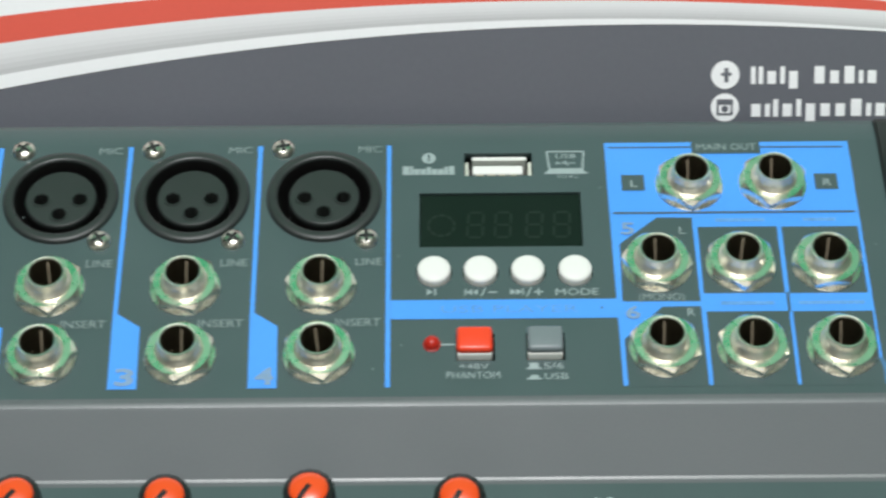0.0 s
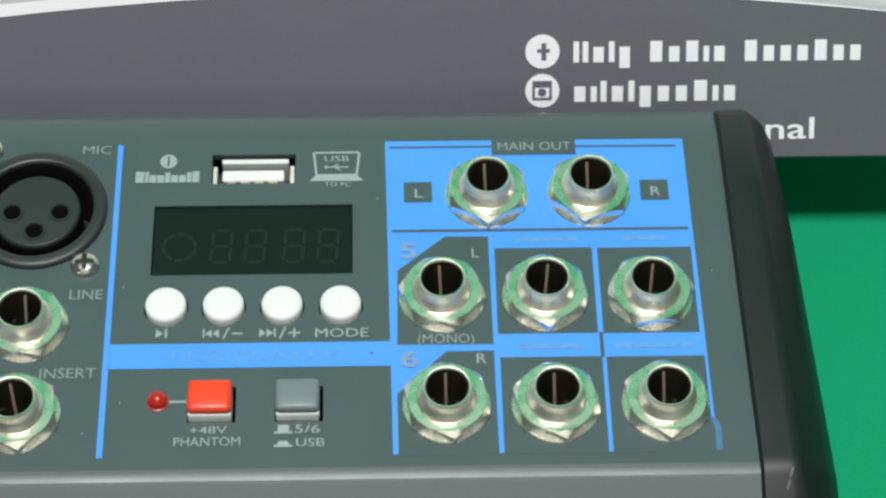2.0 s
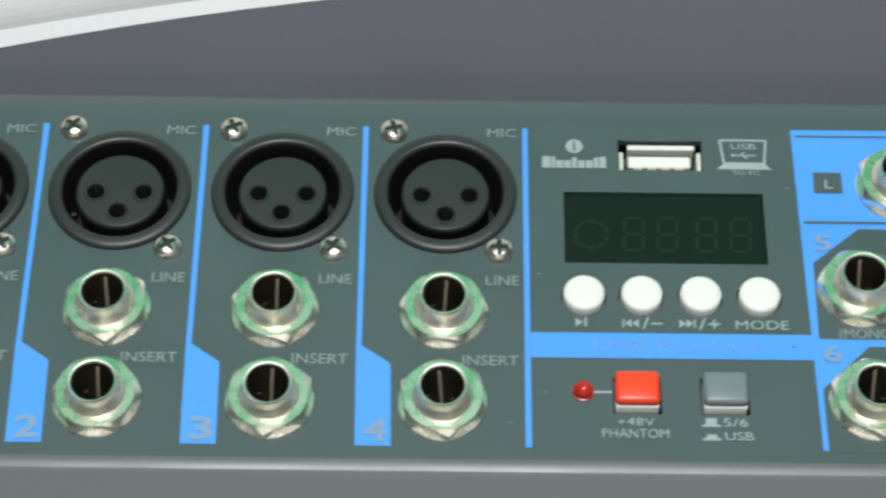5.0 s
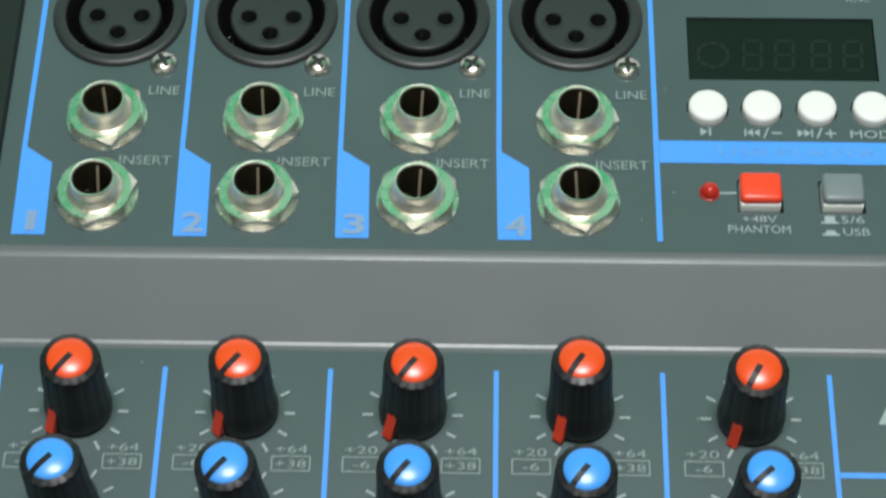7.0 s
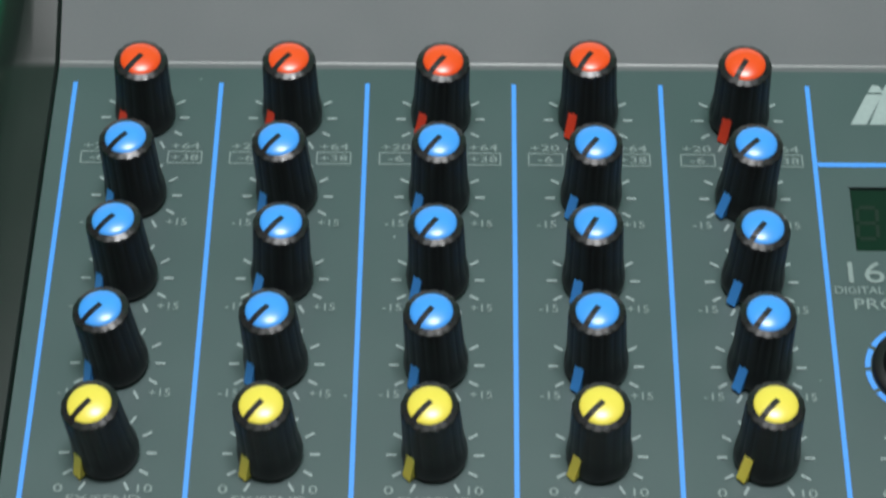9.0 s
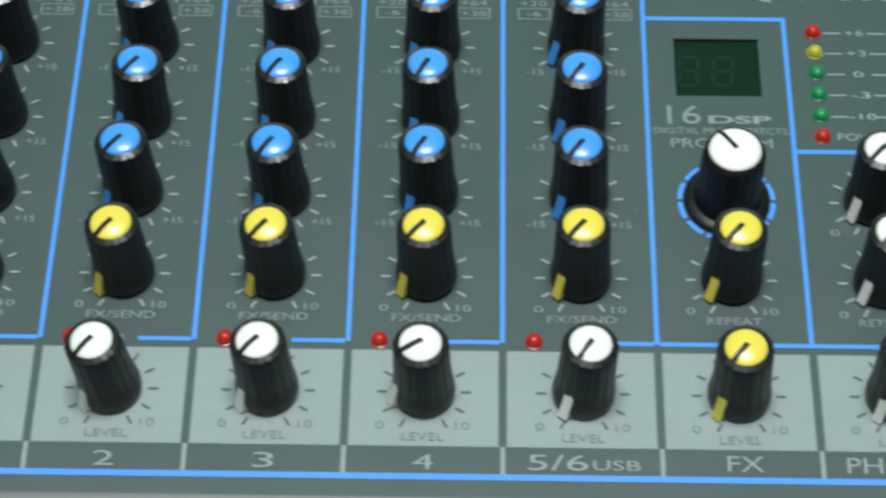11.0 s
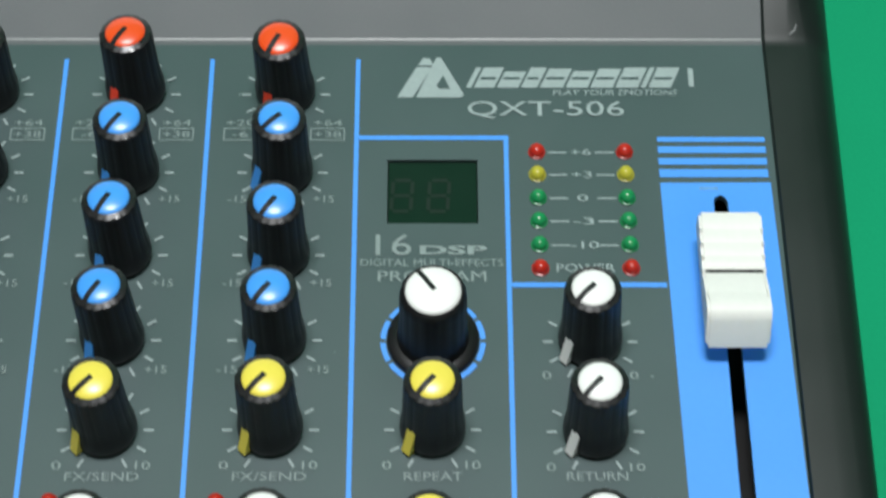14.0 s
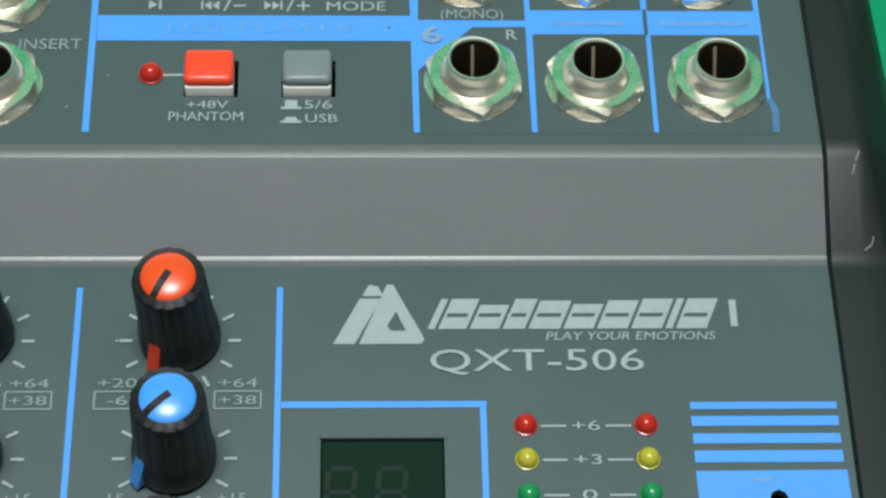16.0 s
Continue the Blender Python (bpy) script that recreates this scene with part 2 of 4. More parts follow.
# green cloth over the table, swept up behind it
sect = [(-520, -700), (-520, -30)] + [(y, z) for y, z in arc(-490, -30, 30, 180, 90)][1:] + [(400, 0)] + arc(400, 150, 150, -90, 0, 8)[1:] + [(550, 1620)]
bm = bmesh.new()
cols = np.linspace(-900, 1150, 60)
grid = []
for x in cols:
    grid.append([bm.verts.new((x / 1000, y / 1000 + (0.006 * math.sin(x / 90.0 + z / 400.0) if z > 200 else 0), z / 1000)) for y, z in sect])
for a, b in zip(grid, grid[1:]):
    for k in range(len(sect) - 1):
        bm.faces.new((a[k], b[k], b[k + 1], a[k + 1]))
cloth = new("green_cloth", to_mesh("green_cloth", bm, CLOTH, 60))
tagged(cloth, "plain bright green backdrop cloth covering the table top", "cloth", kind="structure")

# ---- mixer ----
mixer = new("audio_mixer")
tagged(mixer, "dark grey compact audio mixer with blue printed panel, on green cloth", "mixer")
mixer.matrix_basis = pose(0, 0, OFF, TILT, 0, 0)
UP = pose(0, 0.0223, 0.00648, -0.39, 0, 0)          # the raised jack panel


def on_up(x, u, z=0.0, turn=0.0):
    return UP @ at(x, u, z, turn)


PX0, PX1 = -3.6, 218.0
ca, sa = math.cos(radians(TILT)), math.sin(radians(TILT))


def floor_z(y):
    """Height of the table under the panel's own axes, in millimetres."""
    return (0.4 - OFF * 1000 - y * sa) / ca


# casing: front lip, slope between the panels, back
def up_yz(u, h=0.0):
    a = radians(-0.39)
    return (22.3 + u * math.cos(a) - h * math.sin(a), 6.48 + u * math.sin(a) + h * math.cos(a))


front = [(-135.5, floor_z(-135.5))] + arc(-127.5, -8.0, 8.0, 180, 90, 10)
BEND = 25.0               # slope of the step between the panels
r_low, r_top = 1.4 / math.sin(radians(BEND)), 3.0 / math.sin(radians(BEND))
slope = [(3.6, 0.0)] + [(3.9 + r_low * math.sin(radians(a)), r_low * (1 - math.cos(radians(a)))) for a in (0, 5, 10, 15, 20, 25)]
slope += [(20.1 - r_top * math.sin(radians(a)), 6.49 - r_top * (1 - math.cos(radians(a)))) for a in (25, 22, 19, 16, 13, 10, 7, 4, 0)]
back = [up_yz(63.9), up_yz(65.4, -0.08), up_yz(66.8, -0.35), up_yz(68.6, -0.75), up_yz(70.3, -1.4), up_yz(71.4, -2.5), up_yz(71.9, -4.2), (94.6, floor_z(94.6))]


def strip(points, trim=0.0):
    bm = bmesh.new()
    a = [bm.verts.new((PX0 / 1000, y / 1000, z / 1000)) for y, z in points]
    b = [bm.verts.new(((PX1 - trim) / 1000, y / 1000, z / 1000)) for y, z in points]
    for k in range(len(points) - 1):
        bm.faces.new((a[k], b[k], b[k + 1], a[k + 1]))
    return bm


# The lip takes the brighter paint, which adds to its highlight.
part("front_lip", to_mesh("front_lip", strip(front), SHEEN, 60), mixer, label="rounded dark grey painted front edge")
part("slope_panel", to_mesh("slope_panel", strip(slope), SLOPE_TONE, 60), mixer, label="slope between the panels, its neutral sheen put into the paint colour")
# Strip that paints the soft highlight of the upper fold.
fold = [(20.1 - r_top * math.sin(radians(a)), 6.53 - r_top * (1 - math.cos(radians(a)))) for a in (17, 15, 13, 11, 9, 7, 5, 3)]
part("upper_bend", to_mesh("upper_bend", strip(fold), SHEEN, 60), mixer, None, "lighter fold of the grey casing, its highlight put into the paint")
# Pale strip in place of the highlight along the lower fold.
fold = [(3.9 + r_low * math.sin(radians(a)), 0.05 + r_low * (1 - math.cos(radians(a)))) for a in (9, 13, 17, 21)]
part("lower_bend", to_mesh("lower_bend", strip(fold), GLINT, 60), mixer, None, "lighter grey strip painting the highlight of the fold")
part("back_shell", to_mesh("back_shell", strip(back, 0.6), PAINT, 60), mixer, label="dark grey painted rear edge")
bm = bmesh.new()
box(bm, PX0, -132, -20.0, PX1, 90, -19.0)
part("inner_tray", to_mesh("inner_tray", bm, BLACK), mixer, label="dark inside of the casing")

# side cheeks, following the casing
TOPLINE = [(-136.0, -11.0), (-134.0, -5.0), (-129.5, -0.8), (-122.0, 0.6), (2.6, 0.7), (3.6, 0.8), (4.6, 1.1), (5.4, 1.5), (17.4, 6.75), (18.4, 7.15), (19.4, 7.4), (20.6, 7.5), (72.0, 7.4), (89.9, 7.3), (92.2, 5.8), (94.2, 2.2), (96.0, -6.0)]


def cheek(x_in, sign):
    """An end piece whose top rolls over into a side that flares out towards the table."""
    bm = bmesh.new()
    high = [(0.0, -0.8), (0.5, 0.0), (4.8, 0.12), (6.5, 0.05), (7.2, -0.4), (8.2, -1.5), (10.6, -3.6), (12.7, -7.6), (13.7, -14.0), (14.6, -99.0)]
    wide = [(0.0, -0.8), (0.5, 0.0), (4.8, -0.05), (8.2, -0.3), (9.8, -0.7), (11.2, -1.5), (12.3, -2.8), (13.1, -5.0), (13.7, -10.0), (14.6, -99.0)]
    rows = []
    for y, z in TOPLINE:
        low = floor_z(y)
        f = min(max((z - 0.7) / 6.0, 0.0), 1.0)
        x_top = x_in - (float(np.interp(y, (4, 20, 88), (0.25, 0.4, 1.1))) if sign > 0 else 0)
        ring = []
        flare = float(np.interp(y, (-135, -70, -15, 15, 60), (-1.6, -0.6, 0.3, 0.9, 0.0)))
        for k, ((ax, az), (bx, bz)) in enumerate(zip(wide, high)):
            dx, dz = ax + (bx - ax) * f, az + (bz - az) * f
            dx *= 1.0 if k < 3 else float(np.interp(y, (25, 60, 72, 88, 93, 97), (1.0, 0.98, 0.95, 0.88, 0.78, 0.62)))
            dx += flare if k > 6 else 0.5 * flare if k == 6 else 0.0
            ring.append(bm.verts.new(((x_top + sign * dx) / 1000, y / 1000, max(z + dz, low) / 1000)))
        rows.append(ring)
    for a, b in zip(rows, rows[1:]):
        for k in range(len(a) - 1):
            bm.faces.new((a[k], a[k + 1], b[k + 1], b[k]))
    for ring in (rows[0], rows[-1]):
        base = bm.verts.new((x_in / 1000, ring[0].co.y, ring[-1].co.z))
        bm.faces.new(ring + [base])
    return to_mesh("side_cheek", bm, PLASTIC, 35)


part("side_cheek", cheek(PX1 + 0.25, 1), mixer, label="black moulded plastic side cheek")
# Thin pale strokes painting the glints at the cheek's step corners.
for q in ((5.0, 18.4, 4.4, 17.0, 0.2), (4.3, 16.6, 3.9, 15.2, 0.26), (6.6, 6.9, 6.3, 5.8, 0.18), (6.3, 5.8, 5.2, 5.0, 0.26)):
    bm = bmesh.new()
    bm.faces.new([bm.verts.new(((PX1 + x) / 1000, y / 1000, (float(np.interp(y, [p[0] for p in TOPLINE], [p[1] for p in TOPLINE])) + 0.3) / 1000)) for x, y in stroke(*q)])
    part("corner_glint", to_mesh("corner_glint", bm, GLINT), mixer, None, "pale painted glint on the black cheek's corner")
part("side_cheek", cheek(PX0 - 0.25, -1), mixer, label="black moulded plastic side cheek")

# ---- raised jack panel ----
XLR_X = (14, 42, 70, 98)
JACKS = [(x, u) for x in XLR_X for u in (25.2, 8.1)] + [(175.8, 51.5), (193.6, 51.6), (167.5, 30.2), (184.9, 30.2), (202.7, 30.0), (167.8, 9.0), (185.6, 8.8), (203.6, 8.8)]
BTN_X = (121.3, 130.9, 140.7, 150.5)
DISP = (118.3, 35.3, 152.5, 49.8)
USBR = (127.9, 54.5, 142.5, 60.8)
SQ = [(129.4, 9.7, REDBTN, "red"), (143.6, 9.7, GREYBTN, "grey")]
holes = [disc(x, 49.1, 10.1, 40) for x in XLR_X] + [disc(x, u, 4.4, 24) for x, u in JACKS] + [disc(x, 28.6, 3.75, 28) for x in BTN_X]
holes += [rect(*DISP), rect(*USBR)] + [rect(x - 3.75, u - 3.35, x + 4.1, u + 3.35) for x, u, *_ in SQ]
panel = plate([(PX0 - 0.5, -2.2), (PX1 + 0.1, -2.2), (PX1 - 0.6, 63.9), (PX0 - 0.5, 63.9)], holes)
panel.materials.append(PAINT)
upper = part("jack_panel", panel, mixer, UP, "dark grey painted jack panel with blue print")


def mark(name, shapes, mat, parent, z=0.12, label=""):
    return part(name, flat_mesh(name, shapes, mat, z), parent, None, label)


def words(body, x0, x1, y0, h, mat, parent, z=0.26, shear=0.0, bold=0.0, label=""):
    return part("lettering", text_mesh(body, x0, x1, y0, h, mat, z, shear, bold), parent, None, label)


for i in range(4):
    x = 28 * i
    mark("channel_line", [[(x - 0.55, 63.2), (x - 0.35, 18.6), (x + 0.55, 18.6), (x + 0.45, 63.2)]], BLUE, upper)
    mark("channel_tag", [[(x - 0.35, 18.6), (x + 0.6, 18.6), (x + 5.4, 15.2), (x + 5.8, 0.0), (x + 0.0, 0.0)]], BLUE, upper)
    words(str(i + 1), x + (2.3 if i == 0 else 1.3), x + (4.0 if i == 0 else 5.1), 0.9, 3.9, SAND, upper, z=0.26, bold=0.028)
    words("MIC", x + 21.2, x + 26.2, 61.1, 1.8, THIN, upper)
    words("LINE", x + 21.0, x + 26.5, 30.5, 1.9, THIN, upper)
    words("INSERT", x + 17.2, x + 26.4, 15.0, 1.9, THIN, upper)
mark("channel_line", [[(111.3, 63.1), (111.4, 0), (112.4, 0), (112.2, 63.1)]], BLUE, upper)
mark("player_band", [rect(112.4, 16.7, 158.8, 21.5)], BLUE, upper)
words("USB PLAYER", 122.7, 150.8, 18.2, 1.8, FAINT, upper, z=0.18)
# output field: blue ground with dark cells


def printed_plate(name, outline, mat, z):
    """A printed area with the sockets' bores left open."""
    xs, us = [p[0] for p in outline], [p[1] for p in outline]
    inside = [disc(x, u, 4.45, 24) for x, u in JACKS if min(xs) < x < max(xs) and min(us) < u < max(us)]
    me = plate(outline, inside, 0.01)
    me.materials.append(mat)
    return part(name, me, upper, at(0, 0, z))


printed_plate("output_field", [(158.2, 63.4), (159.0, 0.0), (211.4, 0.0), (210.9, 63.4)], BLUE, 0.03)
cells = [[(168.3, 42.7), (175.7, 42.6), (175.9, 20.7), (159.9, 20.8), (160.1, 35.7)], [(168.0, 19.4), (175.9, 19.5), (176.1, -0.3), (159.9, -0.3), (159.8, 11.3)],
         rect(176.7, 22.7, 193.4, 40.1), rect(194.3, 22.6, 210.4, 40.0), rect(176.9, -0.3, 193.8, 18.1), rect(194.5, -0.3, 210.8, 18.0)]
for c in cells:
    printed_plate("dark_cell", c, PAINT, 0.06)
mark("dark_cell", [rect(210.7, -0.3, 211.7, 5.6)], PAINT, upper, 0.08)
mark("worn_line", [[(210.75, 6.2), (211.5, 6.2), (212.3, 4.2), (212.1, 0.0), (211.1, 0.0), (211.3, 3.6)]], WORNLINE, upper, 0.11, "rubbed pale blue end of the printed line")
mark("title_notch", [rect(177.0, 60.1, 191.8, 63.7)], PAINT, upper, 0.16)
mark("thin_line", [stroke(158.9, 62.0, 177.0, 62.0, 0.35)], DARKINK, upper, 0.16)
mark("thin_line", [stroke(191.8, 61.9, 209.6, 61.8, 0.35)], DARKINK, upper, 0.16)
mark("thin_line", [stroke(159.2, 43.9, 210.3, 43.9, 0.5)], DARKINK, upper, 0.16)
mark("thin_line", [stroke(193.9, 22.8, 193.9, 17.9, 0.6)], PAINT, upper, 0.16)
mark("label_box", [rect(161.4, 50.0, 166.3, 54.3)], PAINT, upper, 0.16)
mark("label_box", [rect(202.6, 50.0, 207.5, 54.3)], PAINT, upper, 0.16)
words("MAIN OUT", 178.1, 191.0, 61.0, 1.8, THIN, upper)
words("L", 163.3, 164.8, 50.9, 1.9, INK, upper)
words("R", 204.4, 206.1, 50.9, 1.9, INK, upper)
words("L", 172.8, 174.1, 38.1, 1.9, INK, upper)
words("R", 173.0, 174.6, 16.9, 1.9, INK, upper)
words("(MONO)", 163.3, 172.7, 20.9, 1.8, THIN, upper)
words("5", 160.6, 163.4, 38.2, 3.0, SAND, upper, 0.26, bold=0.02)
words("6", 160.4, 163.4, 16.4, 3.0, SAND, upper, 0.26, bold=0.02)
for x0, x1, u in ((180.5, 191.0, 41.4), (199.0, 206.0, 41.4), (180.0, 191.0, 19.7), (196.0, 209.5, 19.7)):
    mark("worn_lettering", [rect(x0, u, x1, u + 0.9)], FAINT, upper, 0.09, "worn sand-coloured lettering")
# trade mark and labels round the player
mark("trade_mark", [disc(120.3, 59.4, 1.5, 20)], INK, upper, label="small grey oval printed emblem")
mark("trade_mark", [stroke(120.3, 58.4, 120.3, 60.4, 0.35)], PAINT, upper, 0.2)
bx = 114.7
for k, (w, h) in enumerate(((1.5, 2.4), (0.6, 2.4), (1.2, 1.6), (1.2, 1.6), (0.9, 2.2), (1.2, 1.6), (1.2, 1.6), (0.8, 2.2), (1.2, 2.4))):
    mark("trade_word", [rect(bx, 54.8, bx + w, 54.8 + h)], INK, upper)
    bx += w + 0.16
mark("laptop_outline", [stroke(145.7, 61.0, 153.7, 61.0, 0.4), stroke(145.7, 61.0, 146.2, 56.0, 0.4), stroke(153.7, 61.0, 153.2, 56.0, 0.4), stroke(146.0, 56.1, 153.4, 56.1, 0.4),
                        [(146.0, 55.9), (153.4, 55.9), (154.4, 54.8), (144.9, 54.8)]], INK, upper)
words("USB", 147.6, 151.9, 59.0, 1.2, INK, upper)
mark("usb_fork", [stroke(147.9, 57.8, 151.8, 57.8, 0.25), stroke(149.0, 57.8, 150.0, 58.5, 0.25), stroke(149.4, 57.8, 150.4, 57.1, 0.25), disc(147.9, 57.8, 0.35, 10)], INK, upper)
words("TO PC", 147.6, 152.2, 53.5, 0.9, INK, upper)


def tri(x, y, w, h):
    return [(x, y), (x + w, y + h / 2), (x, y + h)]


def irt(x, y, w, h):
    return [(x + w, y), (x + w, y + h), (x, y + h / 2)]


mark("play_symbol", [tri(119.8, 22.7, 1.3, 1.7), rect(121.3, 22.7, 121.7, 24.4)], INK, upper)
mark("skip_symbol", [rect(127.6, 22.6, 127.9, 24.3), irt(128.0, 22.6, 1.1, 1.7), irt(129.2, 22.6, 1.1, 1.7), stroke(131.0, 22.3, 131.9, 24.6, 0.3), stroke(132.4, 23.4, 134.2, 23.4, 0.35)], INK, upper)
mark("skip_symbol", [tri(137.0, 22.6, 1.1, 1.7), tri(138.2, 22.6, 1.1, 1.7), rect(139.4, 22.6, 139.7, 24.3), stroke(140.4, 22.3, 141.3, 24.6, 0.3), stroke(141.8, 23.4, 143.8, 23.4, 0.35), stroke(142.8, 22.5, 142.8, 24.3, 0.35)], INK, upper)
words("MODE", 146.3, 155.1, 22.4, 1.7, INK, upper)
words("+48V", 126.2, 132.2, 4.15, 1.35, INK, upper)
words("PHANTOM", 123.7, 134.4, 1.9, 1.6, INK, upper)
words("5/6", 143.2, 147.2, 4.1, 1.5, INK, upper)
words("USB", 143.4, 148.0, 1.6, 1.5, INK, upper)
mark("switch_symbol", [rect(139.8, 4.1, 142.8, 4.5), rect(140.4, 4.5, 142.2, 5.7)], INK, upper)
mark("switch_symbol", [rect(139.8, 1.6, 142.8, 2.0), [(140.3, 2.0), (142.3, 2.0), (142.0, 2.7), (140.6, 2.7)]], INK, upper)
mark("thin_line", [stroke(122.3, 10.3, 125.6, 10.3, 0.4)], INK, upper)
mark("scuff", [disc(155.6, 19.2, 0.25, 8)], DARKINK, upper, 0.16)

# display of the player
bm = box(bmesh.new(), DISP[0] + 0.1, DISP[1] + 0.1, -3.0, DISP[2] - 0.1, DISP[3] - 0.1, -0.5, 0.15, 1)
disp = part("display", to_mesh("display", bm, GLASS), mixer, UP, "dark green-black unlit display window")


def digit(x, y, w, h, t=0.55, slant=0.06):
    """The seven bars of an unlit figure."""
    s = [(x, y, x + w, y), (x, y + h / 2, x + w, y + h / 2), (x, y + h, x + w, y + h), (x, y, x, y + h / 2), (x, y + h / 2, x, y + h), (x + w, y, x + w, y + h / 2), (x + w, y + h / 2, x + w, y + h)]
    out = []
    for a, b, c, d in s:
        k = 0.35 / math.hypot(c - a, d - b)
        a, b, c, d = a + (c - a) * k, b + (d - b) * k, c - (c - a) * k, d - (d - b) * k
        out.append(stroke(a + slant * b, b, c + slant * d, d, t))
    return out


for dx in (128.2, 134.0, 140.6, 146.4):
    for bar in digit(dx - 2.2, 38.2, 3.2, 6.6):
        mark("segment_bar", [bar], SEGM, disp, -0.46)
ring = []
for k in range(10):
    a = k * math.tau / 10
    ring.append(stroke(122.9 + 2.8 * math.cos(a), 41.4 + 2.8 * math.sin(a), 122.9 + 2.8 * math.cos(a + 0.5), 41.4 + 2.8 * math.sin(a + 0.5), 0.6))
for bar in ring:
    mark("segment_bar", [bar], SEGM, disp, -0.46)

# usb socket
x0, u0, x1, u1 = USBR
usb = part("usb_socket", to_mesh("usb_socket", box(bmesh.new(), x0 - 0.3, u0 - 0.3, -7, x1 + 0.3, u1 + 0.3, -6), BLACK), mixer, UP, "metal usb socket with a white tongue")
bm = bmesh.new()
box(bm, x0 + 1.7, u0 + 4.9, -6, x1 - 1.2, u0 + 5.9, -0.7, 0.15, 1)
part("shell_edge", to_mesh("shell_edge", bm, WHITEP), usb)
bm = bmesh.new()
box(bm, x0 + 1.8, u0 + 1.2, -6, x1 - 2.0, u0 + 3.6, -0.9, 0.2, 1)
part("tongue", to_mesh("tongue", bm, WHITEP), usb)
for k in range(4):
    bm = bmesh.new()
    box(bm, x0 + 2.7 + 2.4 * k, u0 + 0.85, -5, x0 + 4.2 + 2.4 * k, u0 + 1.3, -1.1)
    part("contact_pad", to_mesh("contact_pad", bm, BRASS), usb)
for xx in (x0 + 0.15, x1 - 0.95):
    bm = bmesh.new()
    box(bm, xx, u0 + 0.05, -6, xx + 0.8, u1 - 2.0, -0.6, 0.15, 1)
    part("shell_side", to_mesh("shell_side", bm, WORNMETAL), usb)

# round white push buttons
me = to_mesh("push_button", lathe([(3.45, -3), (3.45, 1.0), (3.35, 1.35), (3.0, 1.6), (1.8, 1.7)], 36), WHITEP, 50)
for x in BTN_X:
    part("push_button", me, mixer, on_up(x, 28.6), "round white plastic push button")
# square switches
for x, u, mat, colour in SQ:
    sw = part("switch", to_mesh("switch", box(bmesh.new(), -3.5, -3.15, -3, 3.5, 2.75, 2.0, 0.3), WHITEP, 50), mixer, on_up(x, u), f"square {colour} push switch on a white stem")
    part("cap", to_mesh("cap", box(bmesh.new(), -3.6, -2.95, 1.5, 3.6, 2.95, 3.55, 0.8, 3), mat, 60), sw)


def led_mesh(mat, r=1.45):
    prof = [(r * 1.12, 0), (r * 1.12, 0.35), (r, 0.4)] + [(r * math.cos(radians(k * 15)), 0.7 + r * 0.95 * math.sin(radians(k * 15))) for k in range(0, 6)]
    return to_mesh("indicator_lamp", lathe(prof, 24), mat, 60)


LED = {"red": led_mesh(LEDR), "yellow": led_mesh(LEDY), "green": led_mesh(LEDG)}
part("indicator_lamp", led_mesh(LEDR, 1.6), mixer, on_up(120.8, 10.3), "unlit red indicator lamp")


# microphone sockets
def xlr_meshes():
    body = [(12.3, 0.0), (12.3, 0.4), (12.1, 0.8), (11.6, 1.0), (10.5, 1.05), (10.1, 0.95), (9.9, 0.6), (9.85, 0.3), (7.75, -6.0), (7.7, 0.05), (7.5, 0.35), (7.1, 0.45)]
    flange = to_mesh("socket_flange", lathe(body[:8], 56, cap=False), XLRP, 50)
    # Groove wall, stem and floor are coloured black, which puts the recess's shade into them.
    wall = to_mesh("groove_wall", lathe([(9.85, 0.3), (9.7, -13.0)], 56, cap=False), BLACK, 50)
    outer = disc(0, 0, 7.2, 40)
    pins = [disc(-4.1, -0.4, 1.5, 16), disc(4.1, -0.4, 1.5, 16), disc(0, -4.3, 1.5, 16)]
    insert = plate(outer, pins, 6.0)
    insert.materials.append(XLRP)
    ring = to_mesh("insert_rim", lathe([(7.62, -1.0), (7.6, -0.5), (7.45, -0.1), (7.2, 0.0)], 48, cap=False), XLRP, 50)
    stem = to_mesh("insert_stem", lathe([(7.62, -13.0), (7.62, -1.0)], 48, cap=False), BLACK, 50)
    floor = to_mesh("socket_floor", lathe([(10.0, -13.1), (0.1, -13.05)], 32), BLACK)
    lip = to_mesh("pin_rim", lathe([(2.0, 0.0), (1.93, 0.2), (1.6, 0.2), (1.5, -0.4)], 20, cap=False), XLRP, 50)
    pin = to_mesh("contact", lathe([(0.5, -6), (0.5, -2.8), (0.2, -2.5)], 10), NICKEL, 50)
    return flange, insert, ring, floor, lip, pin, wall, stem


FL, INS, RIM, FLO, LIP, PIN, GWALL, STEM = xlr_meshes()


def screw_mesh():
    bm = lathe([(2.5, 0.0), (2.45, 0.6), (2.1, 1.15), (1.3, 1.5), (0.55, 1.6)], 26)
    return to_mesh("screw", bm, SCREWM, 60)


SCREW = screw_mesh()
bm = bmesh.new()
for t in (20, 110):
    m = Matrix.Rotation(radians(t), 3, "Z")
    vs = [bm.verts.new(m @ Vector((x / 1000, y / 1000, z / 1000))) for x, y, z in ((-1.6, -0.42, 1.48), (1.6, -0.42, 1.48), (1.6, 0.42, 1.48), (-1.6, 0.42, 1.48), (0, 0.42, 1.70), (0, -0.42, 1.70))]
    bm.faces.new((vs[0], vs[5], vs[4], vs[3]))
    bm.faces.new((vs[5], vs[1], vs[2], vs[4]))
CROSS = to_mesh("cross_slot", bm, BLACK)

